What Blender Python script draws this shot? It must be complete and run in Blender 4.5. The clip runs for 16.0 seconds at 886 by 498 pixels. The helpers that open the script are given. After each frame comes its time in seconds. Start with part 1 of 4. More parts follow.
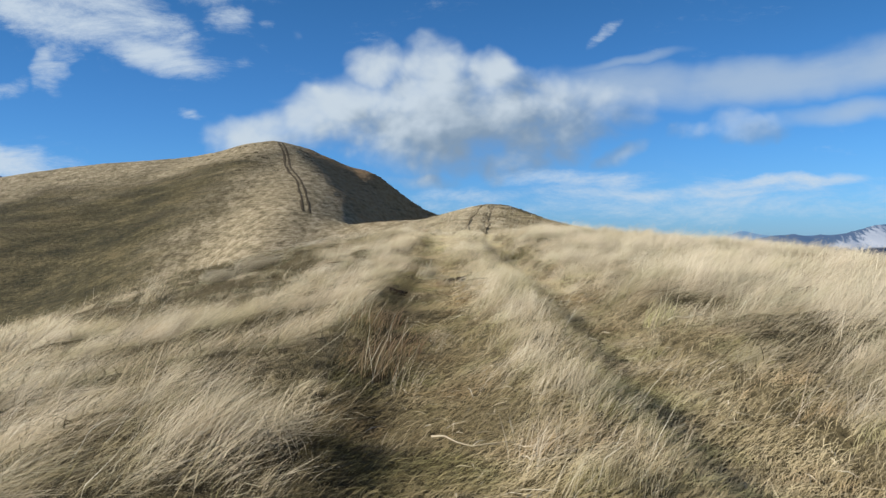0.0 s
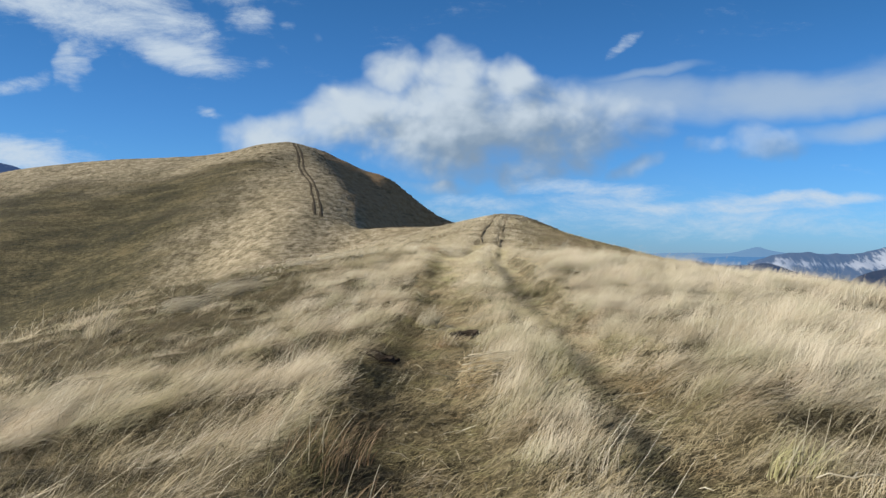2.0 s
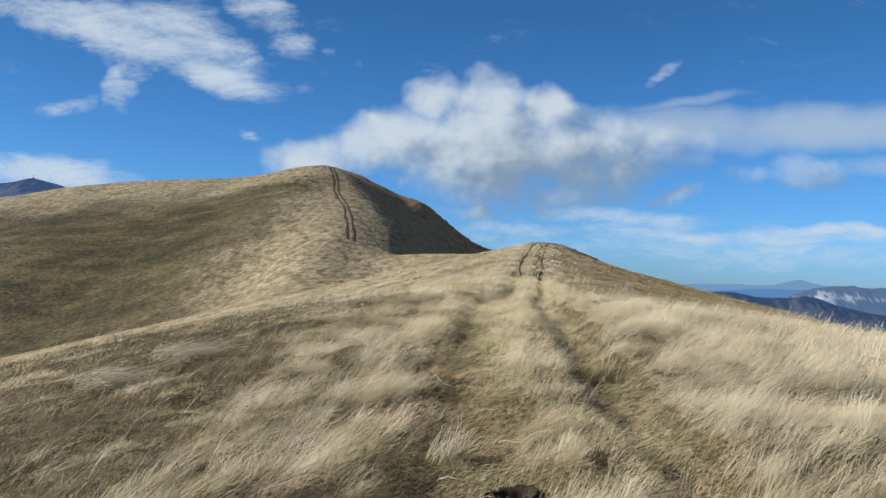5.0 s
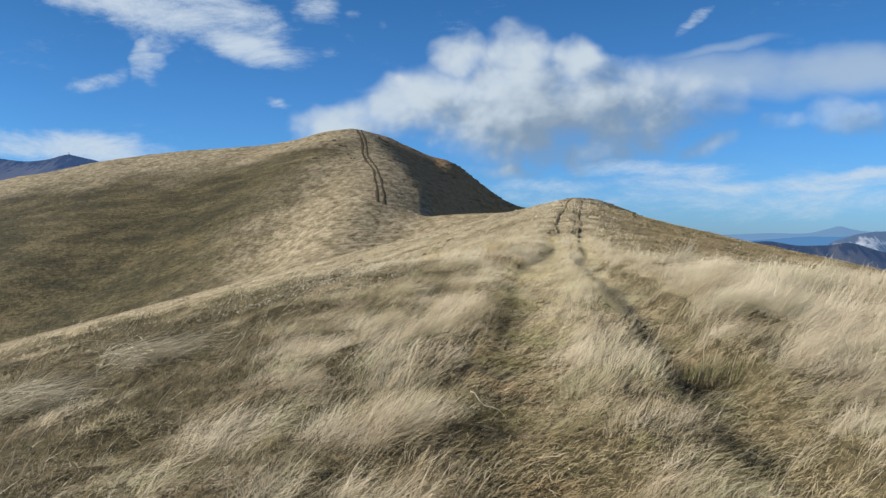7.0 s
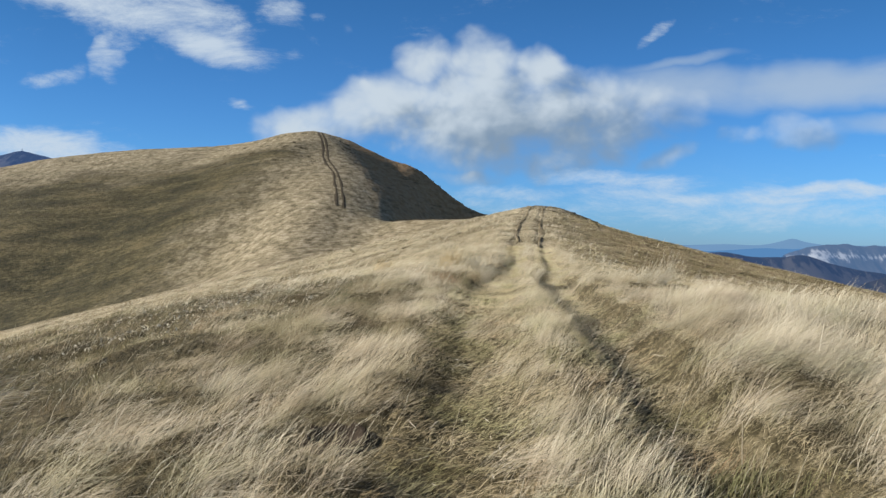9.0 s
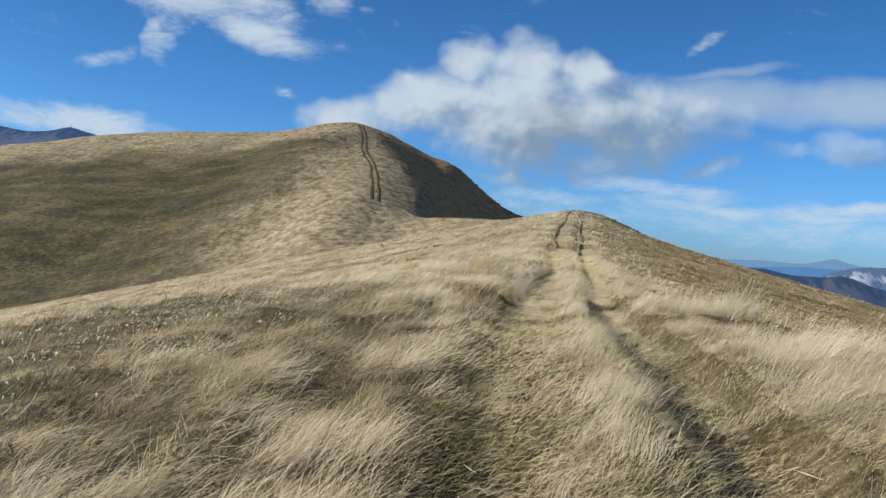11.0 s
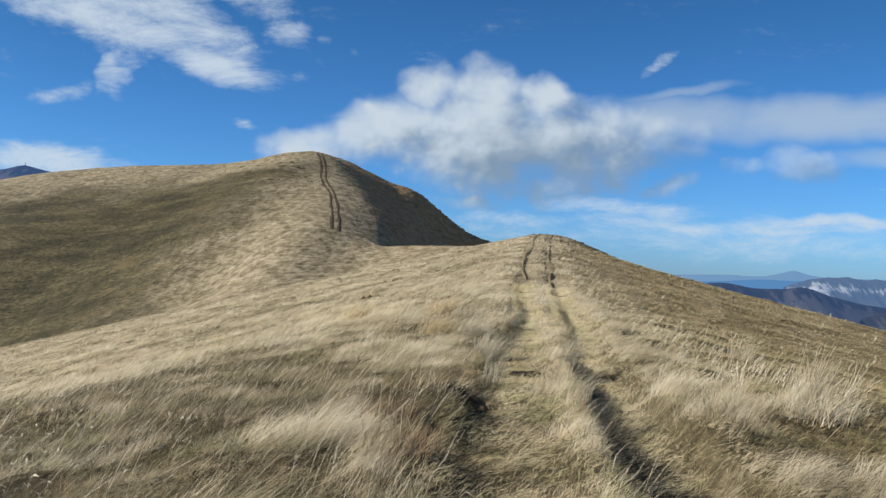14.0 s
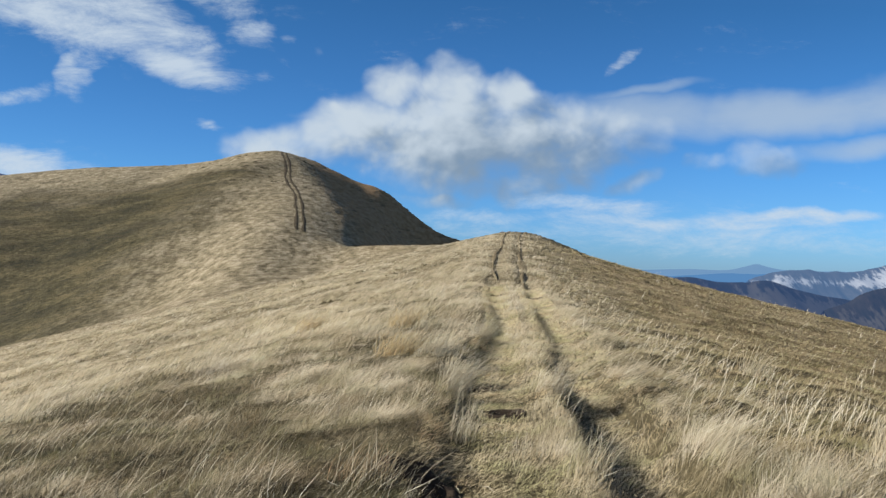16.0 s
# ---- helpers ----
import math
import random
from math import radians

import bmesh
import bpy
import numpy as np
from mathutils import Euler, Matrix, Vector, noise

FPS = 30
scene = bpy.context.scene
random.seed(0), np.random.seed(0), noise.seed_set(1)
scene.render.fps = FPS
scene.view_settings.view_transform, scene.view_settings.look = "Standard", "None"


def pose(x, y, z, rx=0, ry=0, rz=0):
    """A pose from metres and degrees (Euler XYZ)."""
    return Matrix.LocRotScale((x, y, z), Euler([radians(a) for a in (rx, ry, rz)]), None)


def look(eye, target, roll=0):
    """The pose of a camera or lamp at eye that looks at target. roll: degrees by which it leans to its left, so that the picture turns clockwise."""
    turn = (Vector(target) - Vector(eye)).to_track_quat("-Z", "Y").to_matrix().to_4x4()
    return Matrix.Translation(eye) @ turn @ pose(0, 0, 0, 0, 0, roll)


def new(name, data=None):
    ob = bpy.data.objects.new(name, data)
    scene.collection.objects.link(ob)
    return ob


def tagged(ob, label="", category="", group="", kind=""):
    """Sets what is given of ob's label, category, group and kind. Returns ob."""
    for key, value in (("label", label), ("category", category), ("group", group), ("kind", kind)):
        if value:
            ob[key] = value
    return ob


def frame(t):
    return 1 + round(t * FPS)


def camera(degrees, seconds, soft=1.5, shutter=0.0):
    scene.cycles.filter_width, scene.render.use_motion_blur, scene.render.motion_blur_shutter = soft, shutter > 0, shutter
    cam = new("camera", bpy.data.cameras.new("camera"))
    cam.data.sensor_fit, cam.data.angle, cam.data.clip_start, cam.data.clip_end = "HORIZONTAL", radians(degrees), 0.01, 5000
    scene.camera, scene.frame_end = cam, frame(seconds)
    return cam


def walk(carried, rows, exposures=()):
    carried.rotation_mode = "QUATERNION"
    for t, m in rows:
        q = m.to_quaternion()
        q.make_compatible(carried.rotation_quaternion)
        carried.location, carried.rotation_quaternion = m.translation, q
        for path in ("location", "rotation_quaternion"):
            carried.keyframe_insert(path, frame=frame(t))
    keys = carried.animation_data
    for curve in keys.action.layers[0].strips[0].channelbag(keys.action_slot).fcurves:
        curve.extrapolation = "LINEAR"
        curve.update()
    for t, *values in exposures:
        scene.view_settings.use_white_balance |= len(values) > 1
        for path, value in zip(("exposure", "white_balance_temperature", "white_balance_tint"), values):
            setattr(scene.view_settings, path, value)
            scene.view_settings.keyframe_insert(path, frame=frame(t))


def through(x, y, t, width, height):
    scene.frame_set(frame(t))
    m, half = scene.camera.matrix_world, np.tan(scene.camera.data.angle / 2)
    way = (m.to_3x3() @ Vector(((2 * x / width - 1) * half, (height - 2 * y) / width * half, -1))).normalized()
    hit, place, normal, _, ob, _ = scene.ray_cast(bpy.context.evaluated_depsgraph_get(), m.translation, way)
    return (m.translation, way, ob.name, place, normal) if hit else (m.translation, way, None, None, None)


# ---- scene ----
# ---------------------------------------------------------------- camera
cam = camera(58.88, 16.0, soft=1.5)
# seconds, eye x, y, z, yaw (to the left), pitch (up), roll (leaning left)
PATH = [
    (0, -0.000, -0.000, 0.000, -1.655, -0.467, -1.059),
    (0.5, -0.018, 0.685, 0.166, -1.784, -0.290, 0.077),
    (1, 0.107, 1.361, 0.297, -3.766, -0.461, -1.694),
    (1.5, 0.067, 2.040, 0.399, -1.613, -0.140, -0.781),
    (2, 0.132, 2.748, 0.455, -0.756, -0.042, 0.859),
    (2.5, 0.160, 3.474, 0.593, 0.454, 0.360, -1.312),
    (3, 0.091, 4.211, 0.685, 1.625, 1.751, 0.147),
    (5.5, 0.204, 7.785, 0.899, 2.462, 1.714, 2.815),
    (6, 0.174, 8.524, 0.917, 7.654, -1.660, 0.602),
    (6.5, 0.090, 9.253, 0.959, 8.307, -0.217, -0.058),
    (7, 0.087, 9.962, 0.943, 4.173, -1.175, -0.054),
    (7.5, 0.033, 10.644, 0.961, 5.127, -1.405, 0.908),
    (8, 0.132, 11.337, 1.034, 1.908, -0.557, -0.805),
    (10.5, 0.332, 14.920, 1.057, 3.127, -1.109, 3.377),
    (11, 0.310, 15.660, 1.167, 3.850, -1.000, 4.407),
    (11.5, 0.222, 16.394, 1.261, 4.333, -0.868, 6.086),
    (12, 0.224, 17.139, 1.349, 4.063, -0.052, 3.498),
    (12.5, 0.236, 17.869, 1.387, 2.051, 0.796, 3.232),
    (13, 0.336, 18.605, 1.468, 2.544, 0.765, 1.090),
    (13.5, 0.391, 19.316, 1.554, 2.657, 0.437, 3.135),
    (14, 0.391, 20.002, 1.659, 1.443, 0.995, 2.311),
    (14.5, 0.459, 20.696, 1.700, 0.581, 1.167, 0.342),
    (15, 0.467, 21.383, 1.732, -0.532, 0.561, 3.187),
    (15.5, 0.514, 22.116, 1.719, -1.910, 1.046, 1.082),
    (16, 0.490, 22.873, 1.782, -0.865, 0.980, 1.386),
]


def aimed(x, y, z, yaw, pitch, roll):
    yaw, pitch = radians(yaw), radians(pitch)
    way = Vector((-math.sin(yaw) * math.cos(pitch), math.cos(yaw) * math.cos(pitch), math.sin(pitch)))
    return look((x, y, z), Vector((x, y, z)) + way * 5, roll)


walk(cam, [(row[0], aimed(*row[1:])) for row in PATH])

# ---------------------------------------------------------------- light
SUN_ELEVATION, SUN_HEADING = 28.0, -86.0   # heading from +y, to the right

sun_data = bpy.data.lights.new("sun", "SUN")
sun_data.energy, sun_data.angle, sun_data.color = 5.0, radians(0.6), (1.0, 0.95, 0.87)
sun = new("sun", sun_data)
_e, _h = radians(SUN_ELEVATION), radians(SUN_HEADING)
toward_sun = Vector((math.sin(_h) * math.cos(_e), math.cos(_h) * math.cos(_e), math.sin(_e)))
sun.matrix_world = look(toward_sun * 600, (0, 0, 0))
scene.view_settings.exposure = 0.8


class Nodes:
    """A small writer of node trees."""

    def __init__(self, tree):
        self.tree = tree
        self.nodes, self.links = tree.nodes, tree.links

    def put(self, kind, **settings):
        node = self.nodes.new(kind)
        for key, value in settings.items():
            setattr(node, key, value)
        return node

    def feed(self, socket, value):
        if isinstance(value, bpy.types.NodeSocket):
            self.links.new(value, socket)
        elif value is not None:
            socket.default_value = value

    def math(self, operation, a, b=None, c=None, clamp=False):
        node = self.put("ShaderNodeMath", operation=operation, use_clamp=clamp)
        for socket, value in zip(node.inputs, (a, b, c)):
            self.feed(socket, value)
        return node.outputs[0]

    def step(self, value, low, high, to_low=0.0, to_high=1.0):
        node = self.put("ShaderNodeMapRange", interpolation_type="SMOOTHSTEP")
        for socket, v in zip(node.inputs, (value, low, high, to_low, to_high)):
            self.feed(socket, v)
        return node.outputs[0]

    def combine(self, x, y, z):
        node = self.put("ShaderNodeCombineXYZ")
        for socket, v in zip(node.inputs, (x, y, z)):
            self.feed(socket, v)
        return node.outputs[0]

    def noise(self, vector, scale, detail=4.0, rough=0.55, warp=0.0, colour=False):
        node = self.put("ShaderNodeTexNoise")
        self.feed(node.inputs["Vector"], vector)
        node.inputs["Scale"].default_value = scale
        node.inputs["Detail"].default_value = detail
        node.inputs["Roughness"].default_value = rough
        node.inputs["Distortion"].default_value = warp
        return node.outputs["Color" if colour else "Fac"]

    def mix(self, fac, a, b):
        node = self.put("ShaderNodeMix", data_type="RGBA")
        self.feed(node.inputs[0], fac)
        self.feed(node.inputs[6], a if not isinstance(a, tuple) else (*a, 1.0))
        self.feed(node.inputs[7], b if not isinstance(b, tuple) else (*b, 1.0))
        return node.outputs[2]

    def scaled(self, vector, factors):
        node = self.put("ShaderNodeVectorMath", operation="MULTIPLY")
        self.feed(node.inputs[0], vector)
        node.inputs[1].default_value = factors
        return node.outputs[0]

    def moved(self, vector, offset):
        node = self.put("ShaderNodeVectorMath", operation="ADD")
        self.feed(node.inputs[0], vector)
        self.feed(node.inputs[1], offset)
        return node.outputs[0]


def ramp(n, fac, *stops):
    node = n.put("ShaderNodeValToRGB")
    n.feed(node.inputs[0], fac)
    while len(node.color_ramp.elements) < len(stops):
        node.color_ramp.elements.new(0.5)
    for element, (place, colour) in zip(node.color_ramp.elements, stops):
        element.position, element.color = place, (*colour, 1.0)
    return node.outputs[0]


# Clouds as heaps: heading and height as tangents ahead, half sizes, tilt in degrees, weight.
CUMULUS = [
    (0.140, 0.158, 0.130, 0.070, 0, 1.1),     (0.030, 0.155, 0.200, 0.078, 0, 1.3), (-0.100, 0.165, 0.100, 0.055, 15, 1.1), (-0.220, 0.135, 0.065, 0.028, 5, 1.0), (-0.054, 0.220, 0.045, 0.038, 30, 1.0),
    (0.025, 0.226, 0.055, 0.042, 0, 1.05), (0.090, 0.212, 0.050, 0.040, 0, 1.0), (0.200, 0.165, 0.110, 0.055, -5, 0.9), (0.075, 0.106, 0.130, 0.032, -3, 0.85),
    (0.256, 0.108, 0.045, 0.015, 18, 0.7), (0.000, 0.079, 0.060, 0.012, 0, 0.5), (0.428, 0.140, 0.055, 0.028, 0, 0.85), (0.350, 0.135, 0.040, 0.014, 0, 0.5),
    (-0.165, 0.150, 0.080, 0.032, 20, 1.0), (0.130, 0.100, 0.060, 0.014, 5, 0.5),
]
PLUME = [
    (0.270, 0.193, 0.160, 0.034, -2, 0.85), (0.460, 0.203, 0.200, 0.036, 8, 1.0), (0.640, 0.232, 0.180, 0.042, 10, 0.95), (0.560, 0.160, 0.110, 0.018, 5, 0.7), (0.260, 0.226, 0.090, 0.008, 8, 0.5),
]
CIRRUS = [
    (-0.420, 0.308, 0.110, 0.040, -10, 0.9), (-0.340, 0.285, 0.080, 0.030, -22, 0.75),
    (0.480, 0.069, 0.140, 0.010, 1, 1.0), (0.240, 0.060, 0.160, 0.012, -1, 0.5), (0.330, 0.046, 0.360, 0.026, 0, 0.42), (-0.460, 0.295, 0.150, 0.035, -14, 1.1),
    (-0.335, 0.250, 0.110, 0.026, -17, 1.1), (-0.560, 0.325, 0.120, 0.030, -8, 0.8), (-0.280, 0.335, 0.050, 0.025, -10, 0.7), (-0.240, 0.290, 0.035, 0.018, -25, 0.6),
    (-0.452, 0.228, 0.040, 0.018, 60, 0.8), (-0.515, 0.203, 0.040, 0.012, 10, 0.45), (-0.275, 0.163, 0.018, 0.007, -8, 0.6), (0.227, 0.264, 0.022, 0.007, 40, 0.4),
    (0.200, 0.078, 0.120, 0.012, 0, 0.6), (0.360, 0.060, 0.200, 0.010, 0, 0.75), (0.080, 0.062, 0.100, 0.010, 0, 0.6), (-0.185, 0.279, 0.015, 0.006, 0, 0.35), (-0.560, 0.112, 0.170, 0.026, -5, 1.1),
]


def cloud_group(name, heaps, stretch, grain, rough, lumpy, sway, ragged):
    """A node group: how thick the clouds of one family are at a place of the sky."""
    tree = bpy.data.node_groups.new(name, "ShaderNodeTree")
    tree.interface.new_socket("at", in_out="INPUT", socket_type="NodeSocketVector")
    tree.interface.new_socket("thick", in_out="OUTPUT", socket_type="NodeSocketFloat")
    n = Nodes(tree)
    entry, leave = n.put("NodeGroupInput"), n.put("NodeGroupOutput")
    at = entry.outputs[0]
    warp = n.noise(at, 9.0, 3.0, 0.55, colour=True)
    warp = n.scaled(n.moved(warp, (-0.5, -0.5, -0.5)), (0.05 * stretch, sway, 0.0))
    bent = n.moved(at, warp)
    split = n.put("ShaderNodeSeparateXYZ")
    n.feed(split.inputs[0], bent)
    u, v = split.outputs[0], split.outputs[1]
    total = None
    for cu, cv, ru, rv, tilt, weight in heaps:
        c, s = math.cos(radians(tilt)), math.sin(radians(tilt))
        du, dv = n.math("SUBTRACT", u, cu), n.math("SUBTRACT", v, cv)
        along = n.math("MULTIPLY_ADD", du, c / ru, n.math("MULTIPLY", dv, s / ru))
        across = n.math("MULTIPLY_ADD", dv, c / rv, n.math("MULTIPLY", du, -s / rv))
        far = n.math("MULTIPLY_ADD", along, along, n.math("MULTIPLY", across, across))
        heap = n.math("MULTIPLY", n.math("SUBTRACT", 1.0, far), weight)
        total = n.math("MAXIMUM", heap, -0.4) if total is None else n.math("SMOOTH_MAX", total, heap, 0.12)
    puff = n.noise(n.scaled(at, (1.0 / stretch, 1.0, 1.0)), grain, 9.0, rough, 0.35)
    cell = n.put("ShaderNodeTexVoronoi", feature="SMOOTH_F1")
    n.feed(cell.inputs["Vector"], n.scaled(bent, (1.0 / stretch, 1.0, 1.0)))
    cell.inputs["Scale"].default_value, cell.inputs["Detail"].default_value = grain * 2.0, 2.0
    cell.inputs["Smoothness"].default_value = 0.6
    lumps = n.math("MULTIPLY_ADD", cell.outputs["Distance"], -lumpy, 0.58 * lumpy)
    thick = n.math("ADD", n.math("ADD", total, lumps), n.math("MULTIPLY_ADD", puff, ragged, -0.486 * ragged))
    n.feed(leave.inputs[0], thick)
    return tree


world = bpy.data.worlds.new("sky")
scene.world = world
world.use_nodes = True
n = Nodes(world.node_tree)
n.nodes.clear()
sky = n.put("ShaderNodeTexSky", sky_type="NISHITA", sun_disc=False)
sky.sun_elevation, sky.sun_rotation = radians(SUN_ELEVATION), radians(SUN_HEADING)
sky.altitude, sky.air_density, sky.dust_density, sky.ozone_density = 1200, 1.0, 0.3, 3.5
toward = n.put("ShaderNodeTexCoord").outputs["Generated"]
split = n.put("ShaderNodeSeparateXYZ")
n.feed(split.inputs[0], toward)
ahead = n.math("MAXIMUM", n.math("ABSOLUTE", split.outputs[1]), 0.08)
heading, height = n.math("DIVIDE", split.outputs[0], ahead), n.math("DIVIDE", split.outputs[2], ahead)
behind = n.math("LESS_THAN", split.outputs[1], 0.0)
at = n.combine(heading, height, n.math("MULTIPLY", behind, 3.0))
cumulus, cirrus = cloud_group("cumulus", CUMULUS, 1.2, 14.0, 0.58, 0.60, 0.050, 1.35), cloud_group("cirrus", CIRRUS, 3.0, 26.0, 0.76, 0.0, 0.040, 3.0)
plume = cloud_group("plume", PLUME, 2.6, 10.0, 0.60, 0.0, 0.030, 1.2)


def thick_at(tree, where):
    node = n.put("ShaderNodeGroup", node_tree=tree)
    n.feed(node.inputs[0], where)
    return node.outputs[0]


heap = thick_at(cumulus, at)
heap_lit = thick_at(cumulus, n.moved(at, (-0.030, 0.018, 0.0)))
veil = thick_at(cirrus, at)
thinned = n.math("MULTIPLY_ADD", n.step(heading, 0.10, 0.36), -0.36, 0.95)
cover = n.math("MULTIPLY", n.step(heap, -0.22, 1.0), thinned)
relief = n.math("MULTIPLY", n.math("SUBTRACT", heap_lit, heap), 0.40)
depth = n.math("MULTIPLY_ADD", heap_lit, 0.26, relief)
lower = n.math("MULTIPLY_ADD", height, -4.5, 4.5 * 0.165)
east = n.math("MULTIPLY", n.math("MINIMUM", heading, 0.16), 1.3)
shade = n.step(n.math("ADD", n.math("ADD", depth, lower), east), -0.14, 0.72)
cloud = n.mix(shade, (0.345, 0.395, 0.440), (0.135, 0.185, 0.245))
thin = n.math("MULTIPLY", n.step(veil, -0.2, 1.45), 0.90)
# clear mountain air: a deeper blue than the sky model gives, above all low down
clear = ramp(n, height, (0.0, (0.43, 0.78, 1.40)), (0.05, (0.50, 0.92, 1.50)), (0.12, (0.47, 0.95, 1.46)), (0.34, (0.35, 0.82, 1.17)), (0.75, (0.80, 0.95, 1.05)))
level = n.math("MINIMUM", n.math("MAXIMUM", n.math("MULTIPLY_ADD", heading, 0.28, 0.95), 0.80), 1.05)
strength = n.put("ShaderNodeMix", data_type="RGBA", blend_type="MULTIPLY")
strength.inputs[0].default_value = 1.0
n.feed(strength.inputs[6], sky.outputs[0])
n.feed(strength.inputs[7], clear)
dimmed = n.put("ShaderNodeVectorMath", operation="SCALE")
n.feed(dimmed.inputs[0], strength.outputs[2])
n.feed(dimmed.inputs["Scale"], n.math("MULTIPLY", level, 0.053))
colour = n.mix(thin, dimmed.outputs[0], (0.345, 0.40, 0.455))
smear = n.math("MULTIPLY", n.step(thick_at(plume, at), -0.15, 1.1), 0.72)
colour = n.mix(smear, colour, (0.265, 0.325, 0.390))
colour = n.mix(cover, colour, cloud)
# unseen broken cloud added overhead and behind, to whiten the light of the sky
over = n.math("MAXIMUM", n.step(height, 0.42, 0.8), behind)
fleece = n.step(n.noise(toward, 3.2, 6.0, 0.6), 0.47, 0.68)
colour = n.mix(n.math("MULTIPLY", n.math("MULTIPLY", over, fleece), 0.75), colour, (0.27, 0.29, 0.31))
back = n.put("ShaderNodeBackground")
n.feed(back.inputs[0], colour)
n.feed(n.put("ShaderNodeOutputWorld").inputs[0], back.outputs[0])


# ---------------------------------------------------------------- the lie of the land
def smooth_curve(xs, ys):
    """A smooth curve through a few knots (monotone-ish cubic), for arrays."""
    xs, ys = np.array(xs, float), np.array(ys, float)
    slope = np.diff(ys) / np.diff(xs)
    m = np.r_[slope[0], (slope[1:] * np.diff(xs)[:-1] + slope[:-1] * np.diff(xs)[1:]) / (xs[2:] - xs[:-2]), slope[-1]]

    def at(x):
        x = np.clip(np.asarray(x, float), xs[0], xs[-1])
        k = np.clip(np.searchsorted(xs, x) - 1, 0, len(xs) - 2)
        h = xs[k + 1] - xs[k]
        t = (x - xs[k]) / h
        return ((1 + 2 * t) * (1 - t) ** 2 * ys[k] + t * (1 - t) ** 2 * h * m[k]
                + t * t * (3 - 2 * t) * ys[k + 1] + t * t * (t - 1) * h * m[k + 1])
    return at


def lattice(i, j, seed):
    h = (i.astype(np.int64) * 374761393 + j.astype(np.int64) * 668265263 + seed * 1442695041) & 0xFFFFFFFF
    h = ((h ^ (h >> 13)) * 1274126177) & 0xFFFFFFFF
    return ((h ^ (h >> 16)) & 0xFFFF) / 65535.0


def patch(x, y, size, seed=0):
    """Smooth noise from -1 to 1 with features of that size."""
    x, y = np.asarray(x, float) / size, np.asarray(y, float) / size
    i, j = np.floor(x), np.floor(y)
    fx, fy = x - i, y - j
    fx, fy = fx * fx * (3 - 2 * fx), fy * fy * (3 - 2 * fy)
    i, j = i.astype(np.int64), j.astype(np.int64)
    low = lattice(i, j, seed) * (1 - fx) + lattice(i + 1, j, seed) * fx
    high = lattice(i, j + 1, seed) * (1 - fx) + lattice(i + 1, j + 1, seed) * fx
    return 2 * (low * (1 - fy) + high * fy) - 1


def rough(x, y, size, seed=0, octaves=3):
    total, weight = 0.0, 1.0
    for k in range(octaves):
        total = total + weight * patch(x, y, size / 2 ** k, seed + 17 * k)
        weight *= 0.5
    return total / 1.75


track_x = smooth_curve([-30, 0, 8, 13, 17, 20, 24, 28, 31, 34, 41, 56, 79, 91, 105, 122, 134, 145, 160, 184],
                       [1.0, 0.95, 1.0, 1.08, 1.0, 1.05, 1.2, 1.48, 1.8, 2.07, 2.87, 4.05, 6.1, 7.35, 8.8, 11.0, 11.8, 8.0, -5, -25])
track_z = smooth_curve([-60, -15, 0, 4, 8, 12, 15, 18, 21, 25, 28, 33, 41, 49, 56, 71, 90, 105, 120, 134, 150, 165, 180],
                       [-7, -2.8, -1.55, -0.95, -0.68, -0.52, -0.38, -0.10, 0.10, 0.25, 0.24, 0.06, 0.12, 0.34, 0.5, 1.55, 3.4, 4.6, 5.7, 6.2, 4.8, 4.6, 4.0])
left_fall = smooth_curve([-30, 0, 10, 20, 30, 45, 70, 105, 150], [0.32, 0.32, 0.31, 0.32, 0.32, 0.32, 0.27, 0.255, 0.27])
left_round = smooth_curve([-30, 0, 10, 20, 30, 45, 70, 105, 150], [6.5, 6.5, 6.5, 7, 9, 7, 4, 2.2, 2.5])
left_bank = smooth_curve([-30, 0, 12, 22, 35, 55, 90], [0.10, 0.08, 0.03, 0.04, 0.15, 0.06, 0.0])
right_fall = smooth_curve([-30, 10, 24, 40, 66, 100, 120, 160], [0.25, 0.25, 0.25, 0.20, 0.185, 0.28, 0.47, 0.42])
right_round = smooth_curve([-30, 10, 24, 40, 66, 100, 125, 160], [20, 20, 15, 3.2, 3, 3, 5, 5])
crest_z = smooth_curve([-460, -330, -228, -177, -128, -82, -70, -53, -44, -23, -16, -8, 0, 15, 40, 80, 200],
                       [-40, -4, 16.4, 26.5, 33, 37.3, 39.8, 41.2, 38.8, 30, 27.8, 22, 16, 10.4, 0, -18, -70])
front_fall = smooth_curve([-300, -120, -66, -50, -26, -10, 40], [0.34, 0.33, 0.31, 0.28, 0.175, 0.19, 0.25])
spur_x = smooth_curve([150, 184, 215, 260, 310], [-8, -17, -24, -38, -54])


def smooth_max(a, b, k):
    h = np.clip(0.5 + 0.5 * (a - b) / k, 0, 1)
    return b * (1 - h) + a * h + k * h * (1 - h)


def off_track(x, y):
    return x - track_x(y)


